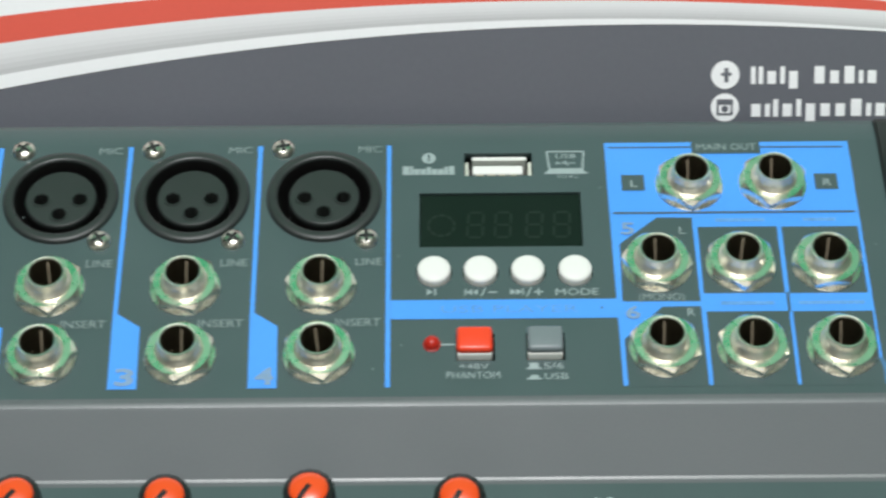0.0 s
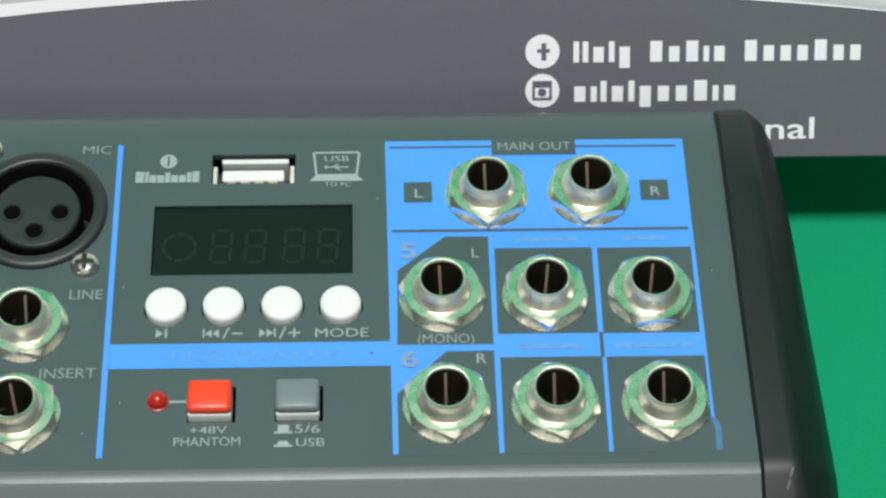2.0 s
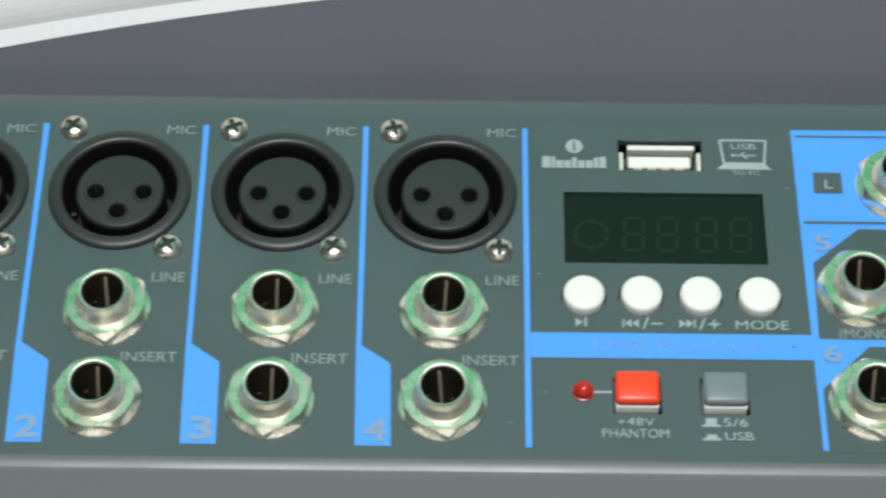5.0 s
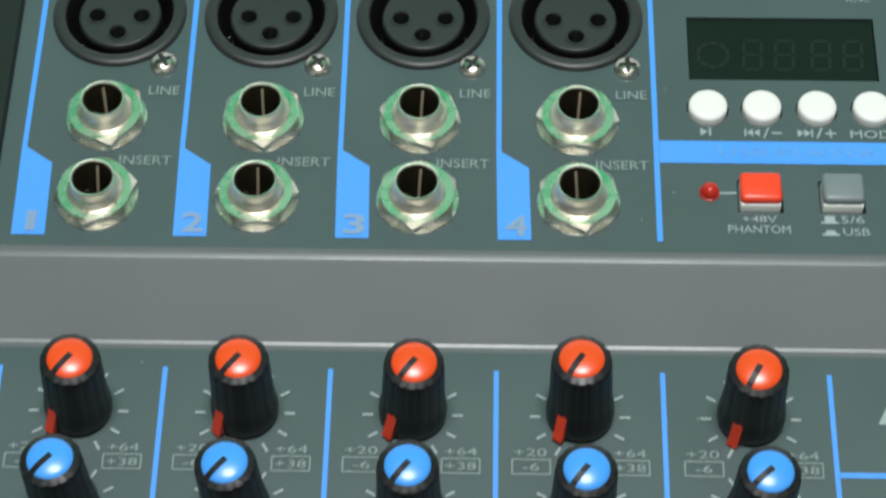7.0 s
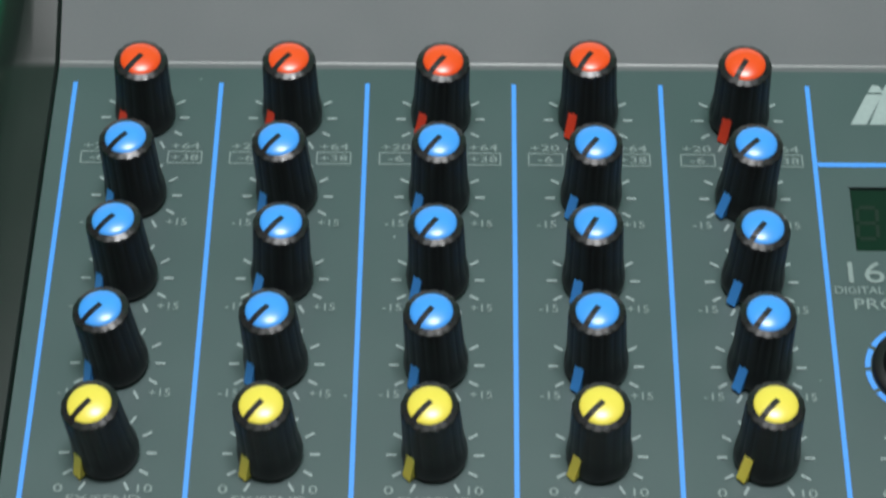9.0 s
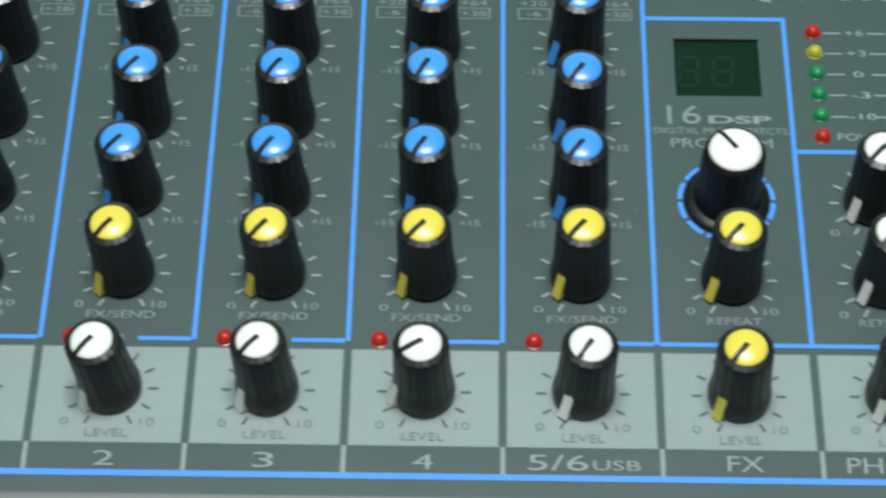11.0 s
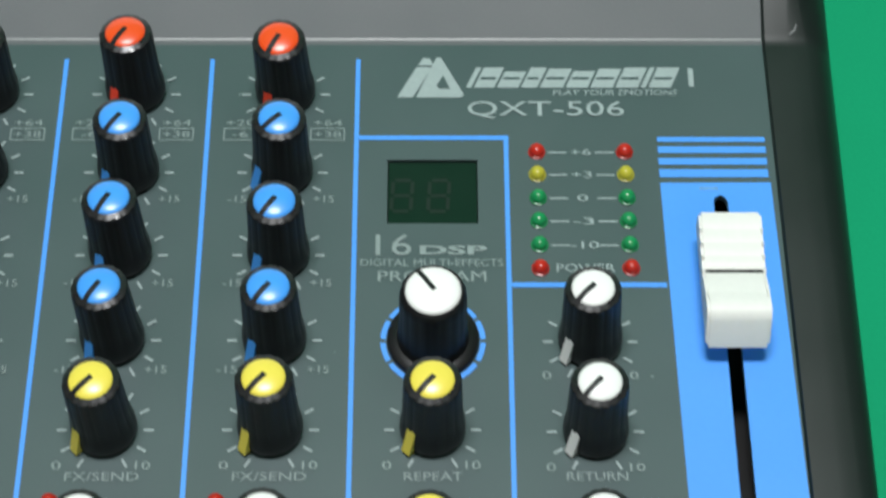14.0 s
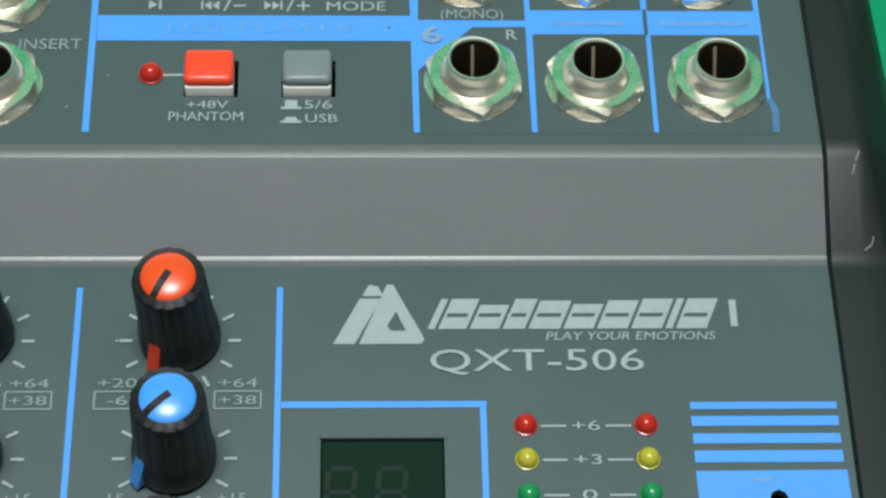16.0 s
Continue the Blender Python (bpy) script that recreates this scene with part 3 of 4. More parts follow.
rnd = random.Random(4)
for x in XLR_X:
    s = part("mic_socket", FL, mixer, on_up(x, 49.1), "black three-pin microphone socket")
    part("insert", INS, s, at(0, 0, 0.1))
    part("insert_rim", RIM, s, at(0, 0, 0.1))
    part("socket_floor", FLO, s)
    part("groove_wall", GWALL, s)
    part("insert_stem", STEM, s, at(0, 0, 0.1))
    for px, py in ((-4.1, -0.4), (4.1, -0.4), (0, -4.3)):
        part("pin_rim", LIP, s, at(px, py, 0.1))
        part("contact", PIN, s, at(px, py, 0.1))
    for dx, dy in ((-9.1, 12.05), (9.2, -12.6)):
        sc = part("screw", SCREW, mixer, on_up(x + dx, 50.0 + dy, 0, rnd.uniform(0, 90)), "bright cross-head screw")
        part("cross_slot", CROSS, sc)


# jack sockets: washer, hexagon nut, sleeve with an open bore, contact spring
def nut_mesh():
    """A hexagon nut with its corners turned off at the top."""
    bm = bmesh.new()
    n = 72
    rings = []
    for step in range(7):
        ring = []
        for k in range(n):
            a = k * math.tau / n
            b = (a + math.pi / 6) % (math.pi / 3) - math.pi / 6
            hexa = 6.45 / math.cos(b)
            if step < 2:
                r, z = min(hexa, 7.35), (0.5, 0.6)[step]
            elif step == 2:
                r, z = min(hexa, 7.4), 2.6 - max(0.0, hexa - 6.4) * 0.8
            elif step == 3:
                r, z = min(hexa - 0.12, 6.4), 2.63
            elif step == 4:
                r, z = 4.95, 2.65
            elif step == 5:
                r, z = 4.88, 2.5
            else:
                r, z = 4.85, 1.6
            ring.append(bm.verts.new((r * math.cos(a) / 1000, r * math.sin(a) / 1000, z / 1000)))
        rings.append(ring)
    for a, b in zip(rings, rings[1:]):
        for k in range(n):
            j = (k + 1) % n
            bm.faces.new((a[k], a[j], b[j], b[k]))
    return to_mesh("hex_nut", bm, NICKEL, 20)


NUT = nut_mesh()
WASHER = to_mesh("washer", lathe([(7.2, 0.0), (7.2, 0.3), (7.05, 0.45), (5.0, 0.5)], 48, cap=False), NICKEL, 40)
SLEEVE = to_mesh("sleeve", lathe([(4.85, 1.6), (4.85, 2.72), (4.76, 2.95), (4.52, 3.25), (4.27, 3.55), (4.06, 3.95), (3.95, 4.45), (3.93, 5.0), (3.96, 5.4), (3.95, 5.75), (3.84, 5.97), (3.6, 5.94), (3.42, 5.6)], 48, cap=False), SATIN, 50)
# Bore metal is darker and browner than the sleeve around it.
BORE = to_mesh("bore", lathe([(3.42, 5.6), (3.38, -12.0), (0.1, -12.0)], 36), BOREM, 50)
bm = bmesh.new()
a, b = [], []
for y, z in ((3.4, 4.6), (2.2, 2.2), (0.6, -1.2), (-1.6, -5.5), (-3.0, -9.0)):
    a.append([bm.verts.new((x / 1000, y / 1000, z / 1000)) for x in (-0.22, 0.22)])
    b.append([bm.verts.new((x / 1000, (y + 0.25) / 1000, (z - 0.25) / 1000)) for x in (-0.22, 0.22)])
for k in range(4):
    bm.faces.new((a[k][0], a[k][1], a[k + 1][1], a[k + 1][0]))
    bm.faces.new((b[k][1], b[k][0], b[k + 1][0], b[k + 1][1]))
    for q in (0, 1):
        bm.faces.new((a[k][q], a[k + 1][q], b[k + 1][q], b[k][q]))
SPRING = to_mesh("contact_spring", bm, BRASS, 40)
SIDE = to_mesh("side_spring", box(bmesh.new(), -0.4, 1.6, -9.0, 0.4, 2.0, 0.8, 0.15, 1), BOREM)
NUT_TURN = (12, 47, 5, 33, 18, 55, 26, 8, 0, 49, 22, 3, 35, 9, 11, 2)      # how each nut came to rest, in degrees
for (x, u), nut_turn in zip(JACKS, NUT_TURN):
    s = part("jack_socket", SLEEVE, mixer, on_up(x, u), "nickel-plated jack socket with a hexagon nut")
    part("hex_nut", NUT, s, at(0, 0, 0, nut_turn))
    part("washer", WASHER, s)
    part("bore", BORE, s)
    turn = rnd.uniform(-12, 12)
    part("contact_spring", SPRING, s, at(0, 0, 0, turn))
    part("side_spring", SIDE, s, at(-1.9, -0.4, -0.8, turn + 6))
    part("side_spring", SIDE, s, at(1.7, -0.6, -1.6, turn - 8))

# ---- knob panel ----
D2 = (145.9, -38.4, 162.6, -24.1)
slot = [(206.0, -33.6), (206.3, -32.6), (207.3, -32.1), (208.2, -32.6), (208.6, -33.6), (208.9, -103.4), (208.5, -104.4), (207.6, -104.9), (206.6, -104.4), (206.2, -103.4)]
panel = plate(rect(PX0, -127.5, PX1, 3.6), [rect(*D2), slot])
panel.materials.append(PAINT)
lower = part("knob_panel", panel, mixer, None, "dark grey painted knob panel with blue print")

for i in range(6):
    mark("channel_line", [rect(28 * i - 0.43, -95.9, 28 * i + 0.43, 0.0)], BLUE, lower)
mark("channel_line", [rect(167.57, -95.9, 168.43, -18.4)], BLUE, lower)
mark("frame_line", [rect(140.5, -19.4, 168.5, -18.4)], BLUE, lower, 0.14)
mark("frame_line", [rect(168.5, -52.4, 196.3, -51.4)], BLUE, lower, 0.14)
for i in range(5):
    mark("frame_line", [rect(28 * i + 17.8, -96.3, 28 * i + 27.5, -95.4)], BLUE, lower, 0.14)
mark("frame_line", [rect(140.5, -96.3, 196.8, -95.4)], BLUE, lower, 0.14)
mark("base_line", [rect(-1.0, -124.15, 218.3, -122.95)], BLUE, lower)
for i in range(7):
    x0 = 28 * i + 0.8
    mark("level_field", [rect(x0, -117.5, 28 * i + (27.3 if i < 6 else 29.1), -97.7)], PALE, lower, 0.10)
    if i:
        mark("divider", [rect(28 * i - 0.3, -123.0, 28 * i + 0.5, -117.5)], PALE, lower, 0.10)
field = plate([(196.4, -29.3), (216.9, -29.2), (218.2, -122.0), (197.9, -122.1)], [slot], 0.02)
field.materials.append(BLUE)
part("fader_field", field, lower, at(0, 0, 0.12))
for ya, yb in ((-18.7, -19.8), (-20.9, -22.4), (-23.6, -25.1), (-26.2, -28.0)):
    mark("fader_stripe", [rect(196.4, yb, 216.6, ya)], BLUE, lower)
mark("fader_note", [rect(199.3, -118.3, 216.9, -117.6)], SAND, lower, 0.2)
mark("fader_note", [rect(200.2, -120.4, 215.4, -119.5)], FAINT, lower, 0.2)
mark("worn_lettering", [rect(203.5, -31.0, 207.0, -30.2)], FAINT, lower, 0.18, "worn sand-coloured lettering")

for i, s in enumerate(("1", "2", "3", "4")):
    words(s, 28 * i + (13.2 if i == 0 else 12.2), 28 * i + (14.9 if i == 0 else 15.9), -122.2, 3.0, PALE, lower)
words("5/6", 116.5, 127.0, -122.1, 3.1, PALE, lower)
words("USB", 127.9, 136.2, -122.0, 2.0, PALE, lower)
words("FX", 151.4, 157.8, -121.9, 3.1, PALE, lower)
words("PHONES", 172.3, 193.2, -121.9, 3.1, PALE, lower)

# maker's mark as plain shapes, then the readable words
mark("maker_emblem", [[(147.5, -9.3), (150.5, -9.3), (154.2, -1.9), (151.2, -1.9)], [(151.5, -1.5), (154.5, -1.5), (153.8, 0.1), (152.5, 0.4)], [(151.1, -9.3), (155.0, 0.4), (155.9, 0.4), (158.0, -4.0), (156.3, -4.0), (155.0, -6.4), (155.6, -7.2), (159.6, -7.2), (160.2, -8.6), (159.7, -9.3)],
                      [(158.0, -4.0), (156.3, -4.0), (157.6, -7.2), (159.6, -7.2)]], INK, lower, label="grey printed triangular emblem")
wx = 160.6
for w, h in ((1.5, 4.9), (4.4, 4.9), (4.6, 3.9), (3.6, 4.9), (4.9, 4.6), (4.7, 4.0), (4.8, 4.6), (4.8, 4.9), (1.5, 4.9), (4.8, 4.9)):
    sh = 0.42
    mark("maker_word", [[(wx, -6.9), (wx + w - 0.5, -6.9), (wx + w - 0.5 + sh * h, -6.9 + h), (wx + sh * h, -6.9 + h)]], INK, lower)
    if w > 3:
        mark("maker_word", [[(wx + 1.2, -5.0), (wx + w - 0.3, -5.0), (wx + w - 0.05, -4.4), (wx + 1.45, -4.4)]], PAINT, lower, 0.2)
    wx += w
mark("maker_word", [rect(203.2, -6.6, 204.2, -2.2)], INK, lower)
words("PLAY YOUR EMOTIONS", 177.1, 200.7, -8.8, 1.3, INK, lower, shear=0.2)
words("QXT-506", 160.9, 190.5, -13.7, 3.4, INK, lower)
words("16", 143.9, 150.4, -45.5, 4.5, THIN, lower)
words("DSP", 151.9, 164.1, -45.3, 1.8, THIN, lower, bold=0.03)
words("DIGITAL MULTI-EFFECTS", 141.2, 167.0, -47.9, 1.5, THIN, lower)
words("PROGRAM", 144.4, 163.9, -51.2, 2.2, THIN, lower)

# effect display
bm = box(bmesh.new(), D2[0] + 0.1, D2[1] + 0.1, -3, D2[2] - 0.1, D2[3] - 0.1, -0.4, 0.15, 1)
d2 = part("display", to_mesh("display", bm, GLASSG), mixer, None, "small dark green unlit two-figure display")
for dx in (150.6, 157.4):
    for bar in digit(dx - 1.9, -35.4, 3.6, 7.0, 0.7):
        mark("segment_bar", [bar], SEGM, d2, -0.36)
bm = bmesh.new()
box(bm, D2[0] - 0.4, D2[3], -0.5, D2[2] + 0.4, D2[3] + 0.35, 0.2, 0.08, 1)
part("window_rim", to_mesh("window_rim", bm, PAINT), d2)

# level meter
ROWS_M = [(-22.3, "red", "+6"), (-27.5, "yellow", "+3"), (-32.8, "green", "0"), (-38.0, "green", "-3"), (-43.3, "green", "-10"), (-48.4, "red", "POWER")]
for y, colour, s in ROWS_M:
    for x in (173.7, 190.1):
        part("indicator_lamp", LED[colour], mixer, at(x, y), f"unlit {colour} indicator lamp")
    if s != "POWER":
        wide = {"0": 1.0, "-10": 2.6}.get(s, 1.9)
        words(s, 181.9 - wide, 181.9 + wide, y - 0.75, 1.5, INK, lower)
        mark("meter_dash", [stroke(175.8, y, 179.2, y, 0.32)], INK, lower)
        mark("meter_dash", [stroke(184.6, y, 188.1, y, 0.32)], INK, lower)
    else:
        words(s, 176.6, 187.2, y - 0.75, 1.7, INK, lower)
for i in range(5):
    part("indicator_lamp", LED["red"], mixer, at(28 * i + 5.7, -95.8), "unlit red peak lamp")
    words("PEAK", 28 * i + 11.2, 28 * i + 15.8, -96.2, 1.2, THIN, lower)


# knobs
def knob_meshes():
    n = 80
    body = lathe([(5.25, 0.3), (5.5, 0.8), (5.66, 1.8), (5.62, 3.0), (5.46, 4.4), (5.28, 5.8), (5.18, 7.4), (4.97, 14.8), (4.92, 16.2), (4.85, 16.6)], n, 16, 0.14, 4.0, 17.0, cap=False)
    return to_mesh("knob", body, BLACKP, 28)


KNOB = knob_meshes()
KRIM = to_mesh("knob_rim", lathe([(4.85, 16.6), (4.76, 16.74), (3.95, 17.1), (3.72, 17.2), (3.62, 16.9)], 80, 16, 0.20, 16.0, 16.8, cap=False), RIMP, 25)
dome = [(3.70, 16.9), (3.68, 17.2), (3.45, 17.4), (3.0, 17.62), (2.25, 17.86), (1.2, 18.06), (0.2, 18.12)]
CAP = {c: to_mesh("cap", lathe(dome, 40), m, 60) for c, m in (("orange", ORANGE), ("blue", SKY), ("yellow", YELLOW), ("white", WHITE))}
bm = bmesh.new()
vs = [[bm.verts.new((x / 1000, s * 0.50 / 1000, z / 1000)) for x, z in ((-0.4, 18.17), (1.2, 18.12), (2.2, 17.95), (3.0, 17.68), (3.5, 17.42), (4.6, 16.95))] for s in (-1, 1)]
for k in range(5):
    bm.faces.new((vs[0][k], vs[0][k + 1], vs[1][k + 1], vs[1][k]))
SLOT = to_mesh("pointer_groove", bm, BLACKP)


def pointer(mat):
    bm = bmesh.new()
    a = [(-0.9, 0.8), (0.9, 0.8), (0.9, 6.4), (-0.9, 6.4)]
    lo = [bm.verts.new((4.9 / 1000, y / 1000, z / 1000)) for y, z in a]
    hi = [bm.verts.new(((7.0 - 0.29 * z) / 1000, y / 1000, z / 1000)) for y, z in a]
    bm.faces.new(hi)
    for k in range(4):
        j = (k + 1) % 4
        bm.faces.new((lo[k], lo[j], hi[j], hi[k]))
    return to_mesh("pointer", bm, mat)


POINTER = {c: pointer(m) for c, m in (("orange", REDBTN), ("blue", SKY), ("yellow", YELLOW), ("white", WHITE))}


def scale_mesh(mat):
    return flat_mesh("scale_marks", [stroke(6.6 * math.cos(radians(a)), 6.6 * math.sin(radians(a)), 8.35 * math.cos(radians(a)), 8.35 * math.sin(radians(a)), 0.42) for a in range(-60, 241, 30)], mat, 0.26)


SCALE, SCALED = scale_mesh(INK), scale_mesh(DARKINK)
TICK, TICKD = (flat_mesh("scale_mark", [stroke(6.6, 0, 8.35, 0, 0.45)], m, 0.26) for m in (INK, DARKINK))
TXT = {}


def small_words(body, x0, x1, y0, h, mat, m):
    key = (body, x0, mat.name)
    if key not in TXT:
        TXT[key] = text_mesh(body, x0, x1, y0, h, mat, 0.26)
    return part("lettering", TXT[key], lower, m)


BOX = flat_mesh("label_frame", [stroke(5.0, -8.0, 11.3, -8.0, 0.22), stroke(5.0, -10.7, 11.3, -10.7, 0.22), stroke(5.0, -8.0, 5.0, -10.7, 0.22), stroke(11.3, -8.0, 11.3, -10.7, 0.22)], THIN, 0.2)


def knob(x, y, colour, angle, row, lean=(0.0, 0.0)):
    """lean: how far its top stands off to the right and back, in millimetres."""
    k = part("knob", KNOB, mixer, at(x, y) @ pose(0, 0, 0, -math.degrees(lean[1] / 17.6), math.degrees(lean[0] / 17.6), 0) @ at(0, 0, 0, angle), f"black fluted rotary knob with {colour} cap")
    part("cap", CAP[colour], k, None, f"{colour} domed cap")
    part("knob_rim", KRIM, k, None, "polished scalloped edge round the cap")
    part("pointer_groove", SLOT, k)
    part("pointer", POINTER[colour], k, at(0, 0, 0, -2), f"{colour} pointer rib")
    m = at(x, y - (0.45 if row == "a" else 0.0))
    ink = SOFT if row == "l" else THIN
    if x < 20:
        tagged(part("scale_marks", SCALED if row == "l" else SCALE, lower, m), kind="stuff")
    else:
        for a in range(-60, 241, 30):
            part("scale_mark", TICKD if row == "l" else TICK, lower, m @ at(0, 0, 0, a))
    if row == "a":
        small_words("+20", -11.0, -5.6, -7.4, 1.4, ink, m)
        small_words("+64", 5.5, 10.8, -7.4, 1.4, ink, m)
        small_words("-6", -9.6, -6.8, -10.1, 1.4, ink, m)
        small_words("+38", 5.6, 10.7, -10.1, 1.4, ink, m)
        part("label_frame", BOX, lower, m)
        part("label_frame", BOX, lower, m @ at(-16.3, 0))
    elif row in "bcd":
        small_words("-15", -9.9, -6.4, -6.7, 1.5, ink, m)
        small_words("+15", 5.9, 9.7, -6.7, 1.5, ink, m)
    else:
        small_words("0", -8.6, -7.0, -7.6, 1.5, ink, m)
        small_words("10", 5.6, 8.2, -7.6, 1.5, ink, m)


TOPX = {"a": (1.0, 0.25, 0.6, -0.4, -0.5), "b": (-0.1, -0.6, 0.05, 0.1, 0.3), "c": (-0.6, 0.8, -0.3, -0.45, 0.15), "d": (-1.0, -0.65, -0.8, -0.65, -0.2), "e": (-0.9, -0.5, -0.8, -0.45, -0.25), "l": (-0.8, -1.4, -0.8, -0.45, 0.55)}
TOPY = {"a": (-0.15, 0.2, -0.15, 0.95, -0.65), "b": (0.45, 0.15, 0.1, -0.15, -0.15), "c": (0.85, 0.55, 0.5, 0.8, 0.05), "d": (0.3, 0.2, 0.1, 0.5, 0.25), "e": (-0.5, -0.4, -0.3, -0.1, 0.4), "l": (-0.2, -0.5, 0.0, -0.3, 0.0)}
POINT = {"a": (231, 229, 232, 236, 240), "b": (226, 227, 230, 232, 221), "c": (226, 228, 231, 239, 233), "d": (225, 226, 232, 236, 231), "e": (227, 229, 226, 224, 227), "l": (226, 227, 224, 206, 236)}
COLX = (14.2, 42.1, 70.1, 98.0, 126.4)
ROWY = (("a", -8.3, "orange"), ("b", -27.1, "blue"), ("c", -45.6, "blue"), ("d", -63.7, "blue"), ("e", -81.8, "yellow"), ("l", -106.5, "white"))
for ci, x in enumerate(COLX):
    for row, y, colour in ROWY:
        ang = POINT[row][ci]
        knob(x, y, colour, ang, row, (TOPX[row][ci], TOPY[row][ci]))
    words("FX/SEND", x - 6.2, x + 6.4, -91.6, 1.6, THIN, lower)
    words("LEVEL", x - 3.9, x + 3.7, -116.4, 1.6, SOFT, lower)
knob(154.2, -81.8, "yellow", 228, "e")
knob(154.2, -106.6, "yellow", 230, "l", (-0.6, -0.3))
knob(182.0, -64.0, "white", 224, "e", (-0.45, 0.35))
knob(182.2, -82.2, "white", 226, "e", (-0.25, 0.0))
knob(182.2, -106.4, "white", 234, "l", (-0.55, -0.3))
words("REPEAT", 149.3, 159.3, -91.6, 1.6, THIN, lower)
words("RETURN", 177.0, 187.4, -91.6, 1.6, THIN, lower)
words("LEVEL", 150.3, 157.9, -116.4, 1.6, SOFT, lower)
words("LEVEL", 178.3, 185.9, -116.4, 1.6, SOFT, lower)

# programme selector
prog = part("selector_knob", to_mesh("selector_knob", lathe([(8.1, 0.3), (8.15, 1.0), (7.9, 1.35), (6.35, 1.6), (6.12, 2.4), (6.05, 4.0), (5.85, 14.0), (5.75, 15.3), (5.4, 16.1), (5.0, 16.4), (4.85, 16.2)], 96, 18, 0.18, 3.5, 15.7), BLACKP, 50), mixer, at(154.3, -63.7, 0, 124), "large black selector knob with white cap")
part("cap", to_mesh("cap", lathe([(4.85, 15.9), (4.8, 16.4), (4.2, 16.75), (2.6, 17.05), (0.2, 17.18)], 48), WHITE, 60), prog, None, "white domed cap")
bm = bmesh.new()
vs = [[bm.verts.new((x / 1000, s * 0.45 / 1000, z / 1000)) for x, z in ((-0.4, 17.24), (2.6, 17.11), (4.2, 16.81), (5.3, 16.3))] for s in (-1, 1)]
for k in range(3):
    bm.faces.new((vs[0][k], vs[0][k + 1], vs[1][k + 1], vs[1][k]))
part("pointer_groove", to_mesh("pointer_groove", bm, BLACKP), prog)
for k in range(12):
    a0, a1 = radians(30 * k + 2.5), radians(30 * k + 27.5)
    pts = [(154.3 + 9.3 * math.cos(a0 + (a1 - a0) * q / 4), -63.7 + 9.3 * math.sin(a0 + (a1 - a0) * q / 4)) for q in range(5)]
    pts += [(154.3 + 8.35 * math.cos(a1 - (a1 - a0) * q / 4), -63.7 + 8.35 * math.sin(a1 - (a1 - a0) * q / 4)) for q in range(5)]
    mark("ring_segment", [pts], BLUE, lower, 0.14)

# fader
prof = [(-44.0, 5.0), (-44.0, 8.6), (-44.4, 9.6), (-45.4, 10.1), (-47.5, 9.75), (-48.0, 9.55), (-48.5, 9.7), (-50.1, 9.5), (-50.6, 9.31), (-51.1, 9.45), (-52.6, 9.25), (-53.1, 9.06), (-53.6, 9.2), (-55.2, 9.0), (-55.5, 8.7), (-56.0, 8.7), (-56.3, 9.0), (-60.0, 9.7), (-61.6, 10.6), (-63.0, 11.5), (-64.4, 11.7), (-65.6, 11.2), (-66.4, 10.0), (-68.3, 4.8)]
prof = [(-68.0 + (y + 68.3) * 1.06, z) for y, z in prof]
bm = extrude_section(prof[::-1], 201.6, 212.8)
es = [e for e in bm.edges if abs(e.verts[0].co.x - e.verts[1].co.x) < 1e-6]
bmesh.ops.bevel(bm, geom=es, offset=0.0005, segments=2, affect="EDGES", clamp_overlap=True)
fader = part("fader_cap", to_mesh("fader_cap", bm, WHITEP, 40), mixer, None, "white ridged plastic fader cap with a black line")
bm = bmesh.new()
box(bm, 201.55, -55.05, 8.4, 212.85, -54.4, 8.84)
part("index_line", to_mesh("index_line", bm, BLACK), fader)
bm = bmesh.new()
box(bm, 206.6, -59.0, -8.0, 208.0, -52.0, 6.0)
part("stem", to_mesh("stem", bm, BLACK), fader)

# ---- banner board behind the mixer ----
LEAN = 42.0
BM = mixer.matrix_basis @ Matrix.Translation((0, 0.1145, -0.008)) @ pose(0, 0, 0, 90 - LEAN, 0, 0)   # local x right, y up the board
banner = new("banner_board")
banner.matrix_basis = BM
tagged(banner, "grey printed banner board with white and red curves, leaning back", "banner")
BL, BR, BT, BB = -140.0, 330.0, 150.0, -18.6
bm = box(bmesh.new(), BL, BB, -3.0, BR, BT, 0.0, 0.3, 1)
part("board", to_mesh("board", bm, BOARD), banner)


def curve(px, py, c, x0=BL + 1, x1=BR - 1, n=40):
    xs = [x0 + (x1 - x0) * k / n for k in range(n + 1)]
    return [(x, py - c * (x - px) ** 2) for x in xs]


def band(lo, hi):
    return [[a, b, d, c] for a, b, c, d in zip(lo, lo[1:], hi, hi[1:])]


C_WL, C_WT, C_RL, C_RT = curve(168, 14.1, 6.4e-4), curve(158, 15.5, 6.4e-4), curve(150, 19.7, 5.4e-4), curve(132, 23.7, 5.5e-4)


def mix(a, b, f):
    return [(x, y + (q - y) * f) for (x, y), (_, q) in zip(a, b)]


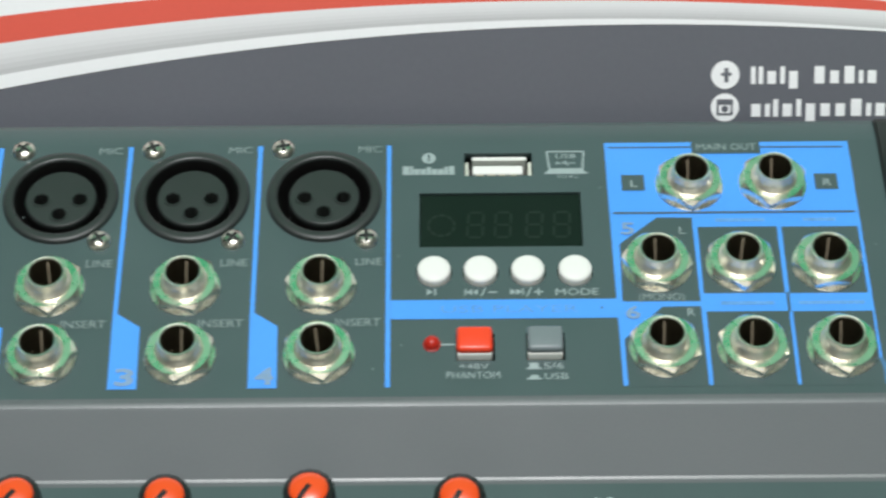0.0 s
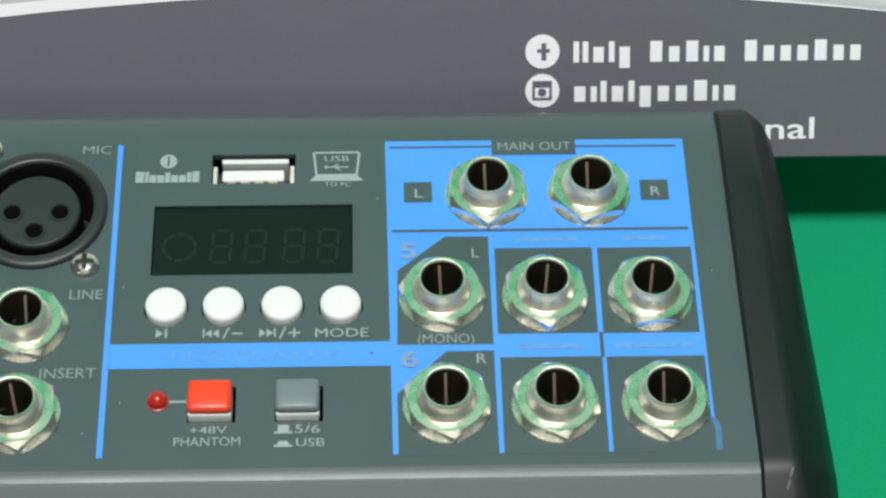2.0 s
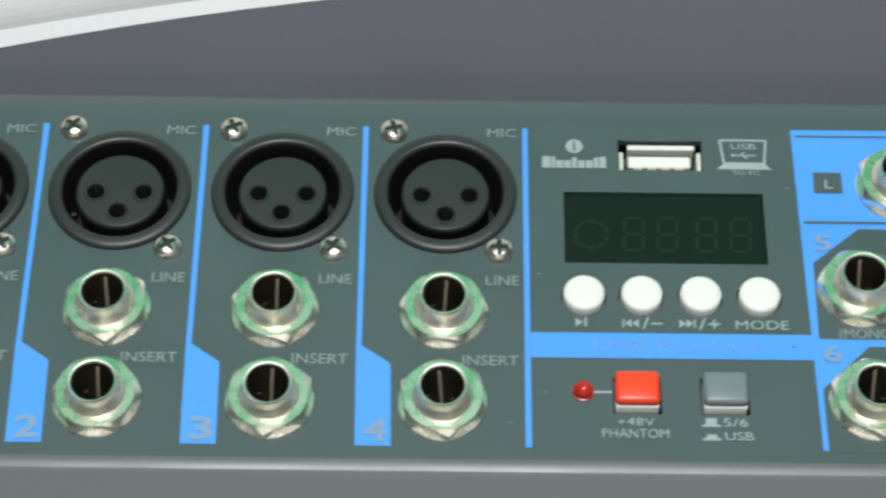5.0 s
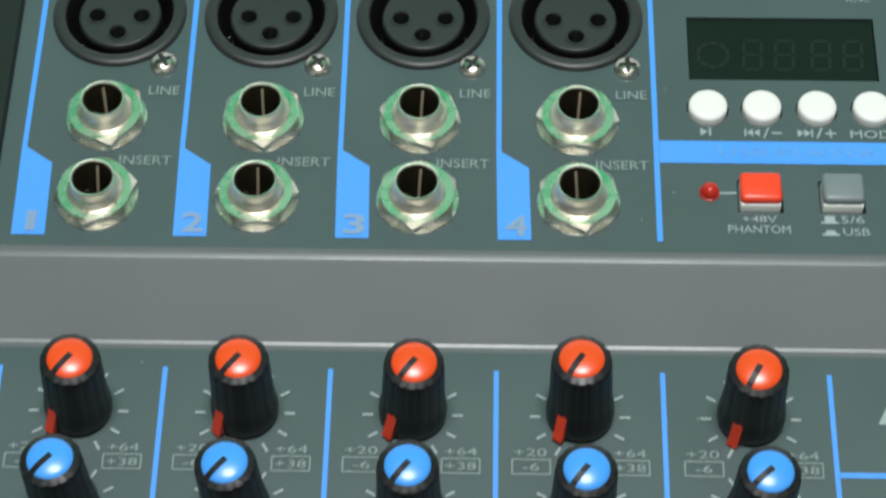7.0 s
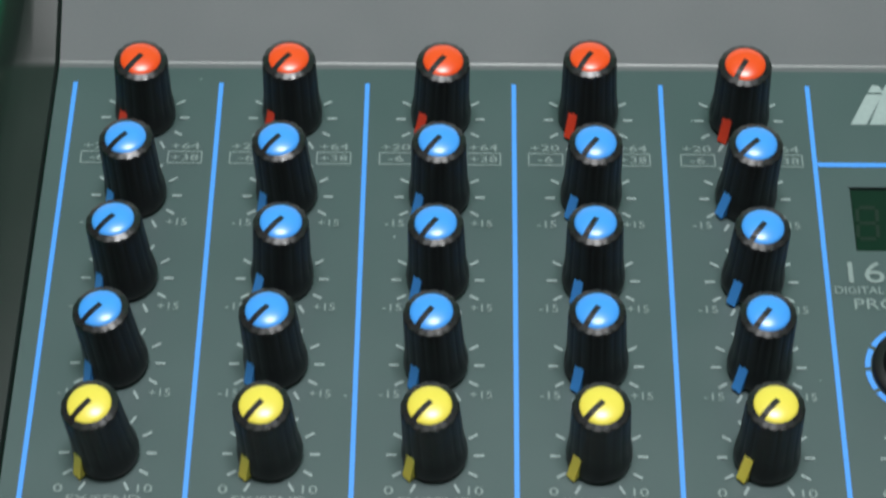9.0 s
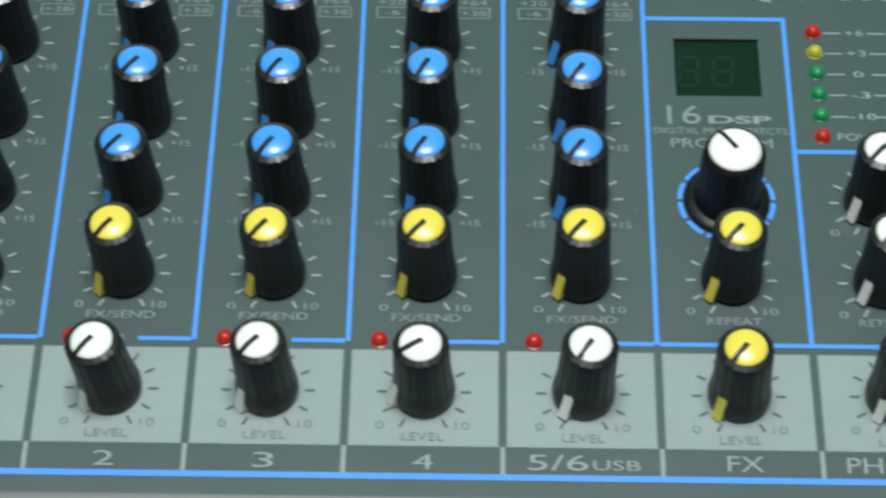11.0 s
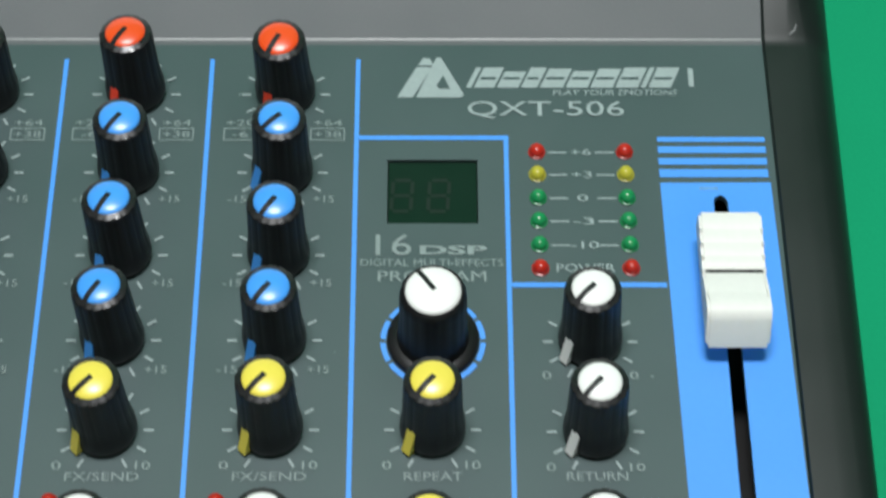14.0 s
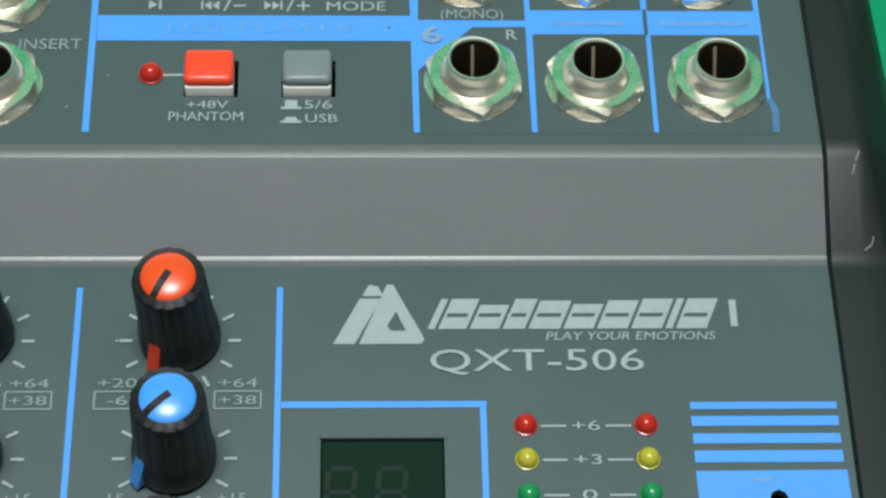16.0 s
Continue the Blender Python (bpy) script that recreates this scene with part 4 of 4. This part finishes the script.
mark("white_curve", band(C_WL, C_WT), BWHITE, banner, 0.2)
for k in range(6):
    mark("silver_curve", band(mix(C_WT, C_RL, k / 6), mix(C_WT, C_RL, (k + 1) / 6)), SILVER[k], banner, 0.2)
mark("red_curve", band(C_RL, C_RT), BRED, banner, 0.2)
mark("white_field", band(C_RT, [(x, BT - 1) for x, _ in C_RT]), BWHITE, banner, 0.2)
for v in (2.4, -5.1, -12.6):
    mark("round_icon", [disc(188.2, v, 3.25, 36)], BWHITE, banner, 0.2)
mark("icon_bar", [rect(188.0, 0.7, 188.9, 4.0)], BOARD, banner, 0.3)
mark("icon_bar", [rect(187.2, 2.2, 189.6, 2.9)], BOARD, banner, 0.32)
mark("icon_square", [rect(186.3, -6.9, 190.0, -3.2)], BOARD, banner, 0.3)
mark("icon_square", [rect(186.8, -6.4, 189.5, -4.5)], BWHITE, banner, 0.36)
mark("icon_dot", [disc(188.15, -5.4, 0.8, 16)], BOARD, banner, 0.42)


def letter_bars(kinds, x0, x1, base, cap):
    """Plain upright bars in place of a trade name: T tall and wide, t tall and thin, x low, g hanging, i low and thin, a space for a gap."""
    wide = {"T": 1.15, "t": 0.45, "x": 1.0, "g": 1.0, "i": 0.45, " ": 0.75}
    s = (x1 - x0) / sum(wide[k] + 0.2 for k in kinds)
    x = x0
    for k in kinds:
        w = wide[k] * s
        lo = base - (0.28 * cap if k == "g" else 0)
        hi = base + (cap if k in "Tt" else 0.74 * cap)
        if k != " ":
            thin = 0.05 * w if k in "ti" else 0.13 * w
            mark("name_bar", [rect(x + thin, lo, x + w - thin, hi)], BWHITE, banner, 0.2)
        x += w + 0.2 * s


letter_bars("ttxtg TxTix TxxxTxx", 194.0, 249.6, 0.25, 4.0)
letter_bars("xitxtgxxTix", 193.9, 225.9, -7.3, 4.0)
words("o", 227.9, 230.5, -14.8, 2.9, BWHITE, banner, 0.2, bold=0.01)
words("nal", 231.0, 240.35, -14.8, 4.1, BWHITE, banner, 0.2, bold=0.01)
# strut that holds the board up from behind
for x in (0.0, 190.0):
    bm = bmesh.new()
    a = Vector((x, 120.0, -3.0))
    f = (BM.inverted() @ Vector((x / 1000, 0.33, 0.001))) * 1000
    d = (f - a).normalized()
    side = Vector((6, 0, 0))
    nrm = d.cross(side).normalized() * 4
    v = [bm.verts.new(p / 1000) for q in (a, f) for p in (q - side - nrm, q + side - nrm, q + side + nrm, q - side + nrm)]
    for q in ((0, 1, 2, 3), (4, 7, 6, 5), (0, 4, 5, 1), (1, 5, 6, 2), (2, 6, 7, 3), (3, 7, 4, 0)):
        bm.faces.new([v[i] for i in q])
    part("back_strut", to_mesh("back_strut", bm, BOARD), banner)

# dust and specks on the panels
rnd = random.Random(11)
for x, u in ((114.6, 10.3), (108.9, 4.6), (61.5, 2.6), (34.6, 44.0), (113.9, 33.0), (156.8, 51.0), (213.6, 35.0), (93.2, 60.2)):
    mark("dust_speck", [disc(x, u, rnd.uniform(0.12, 0.2), 7)], PALE, upper, 0.05, "tiny pale speck of dust")
for x, y in ((24.0, 0.9), (117.6, -8.6), (96.0, -33.5), (23.4, -33.6), (164.9, -13.0), (172.0, -4.6), (192.6, -71.0), (137.0, -66.0), (62.0, -36.0), (54.3, -70.0)):
    mark("dust_speck", [disc(x, y, rnd.uniform(0.10, 0.2), 7)], PALE, lower, 0.05, "tiny pale speck of dust")
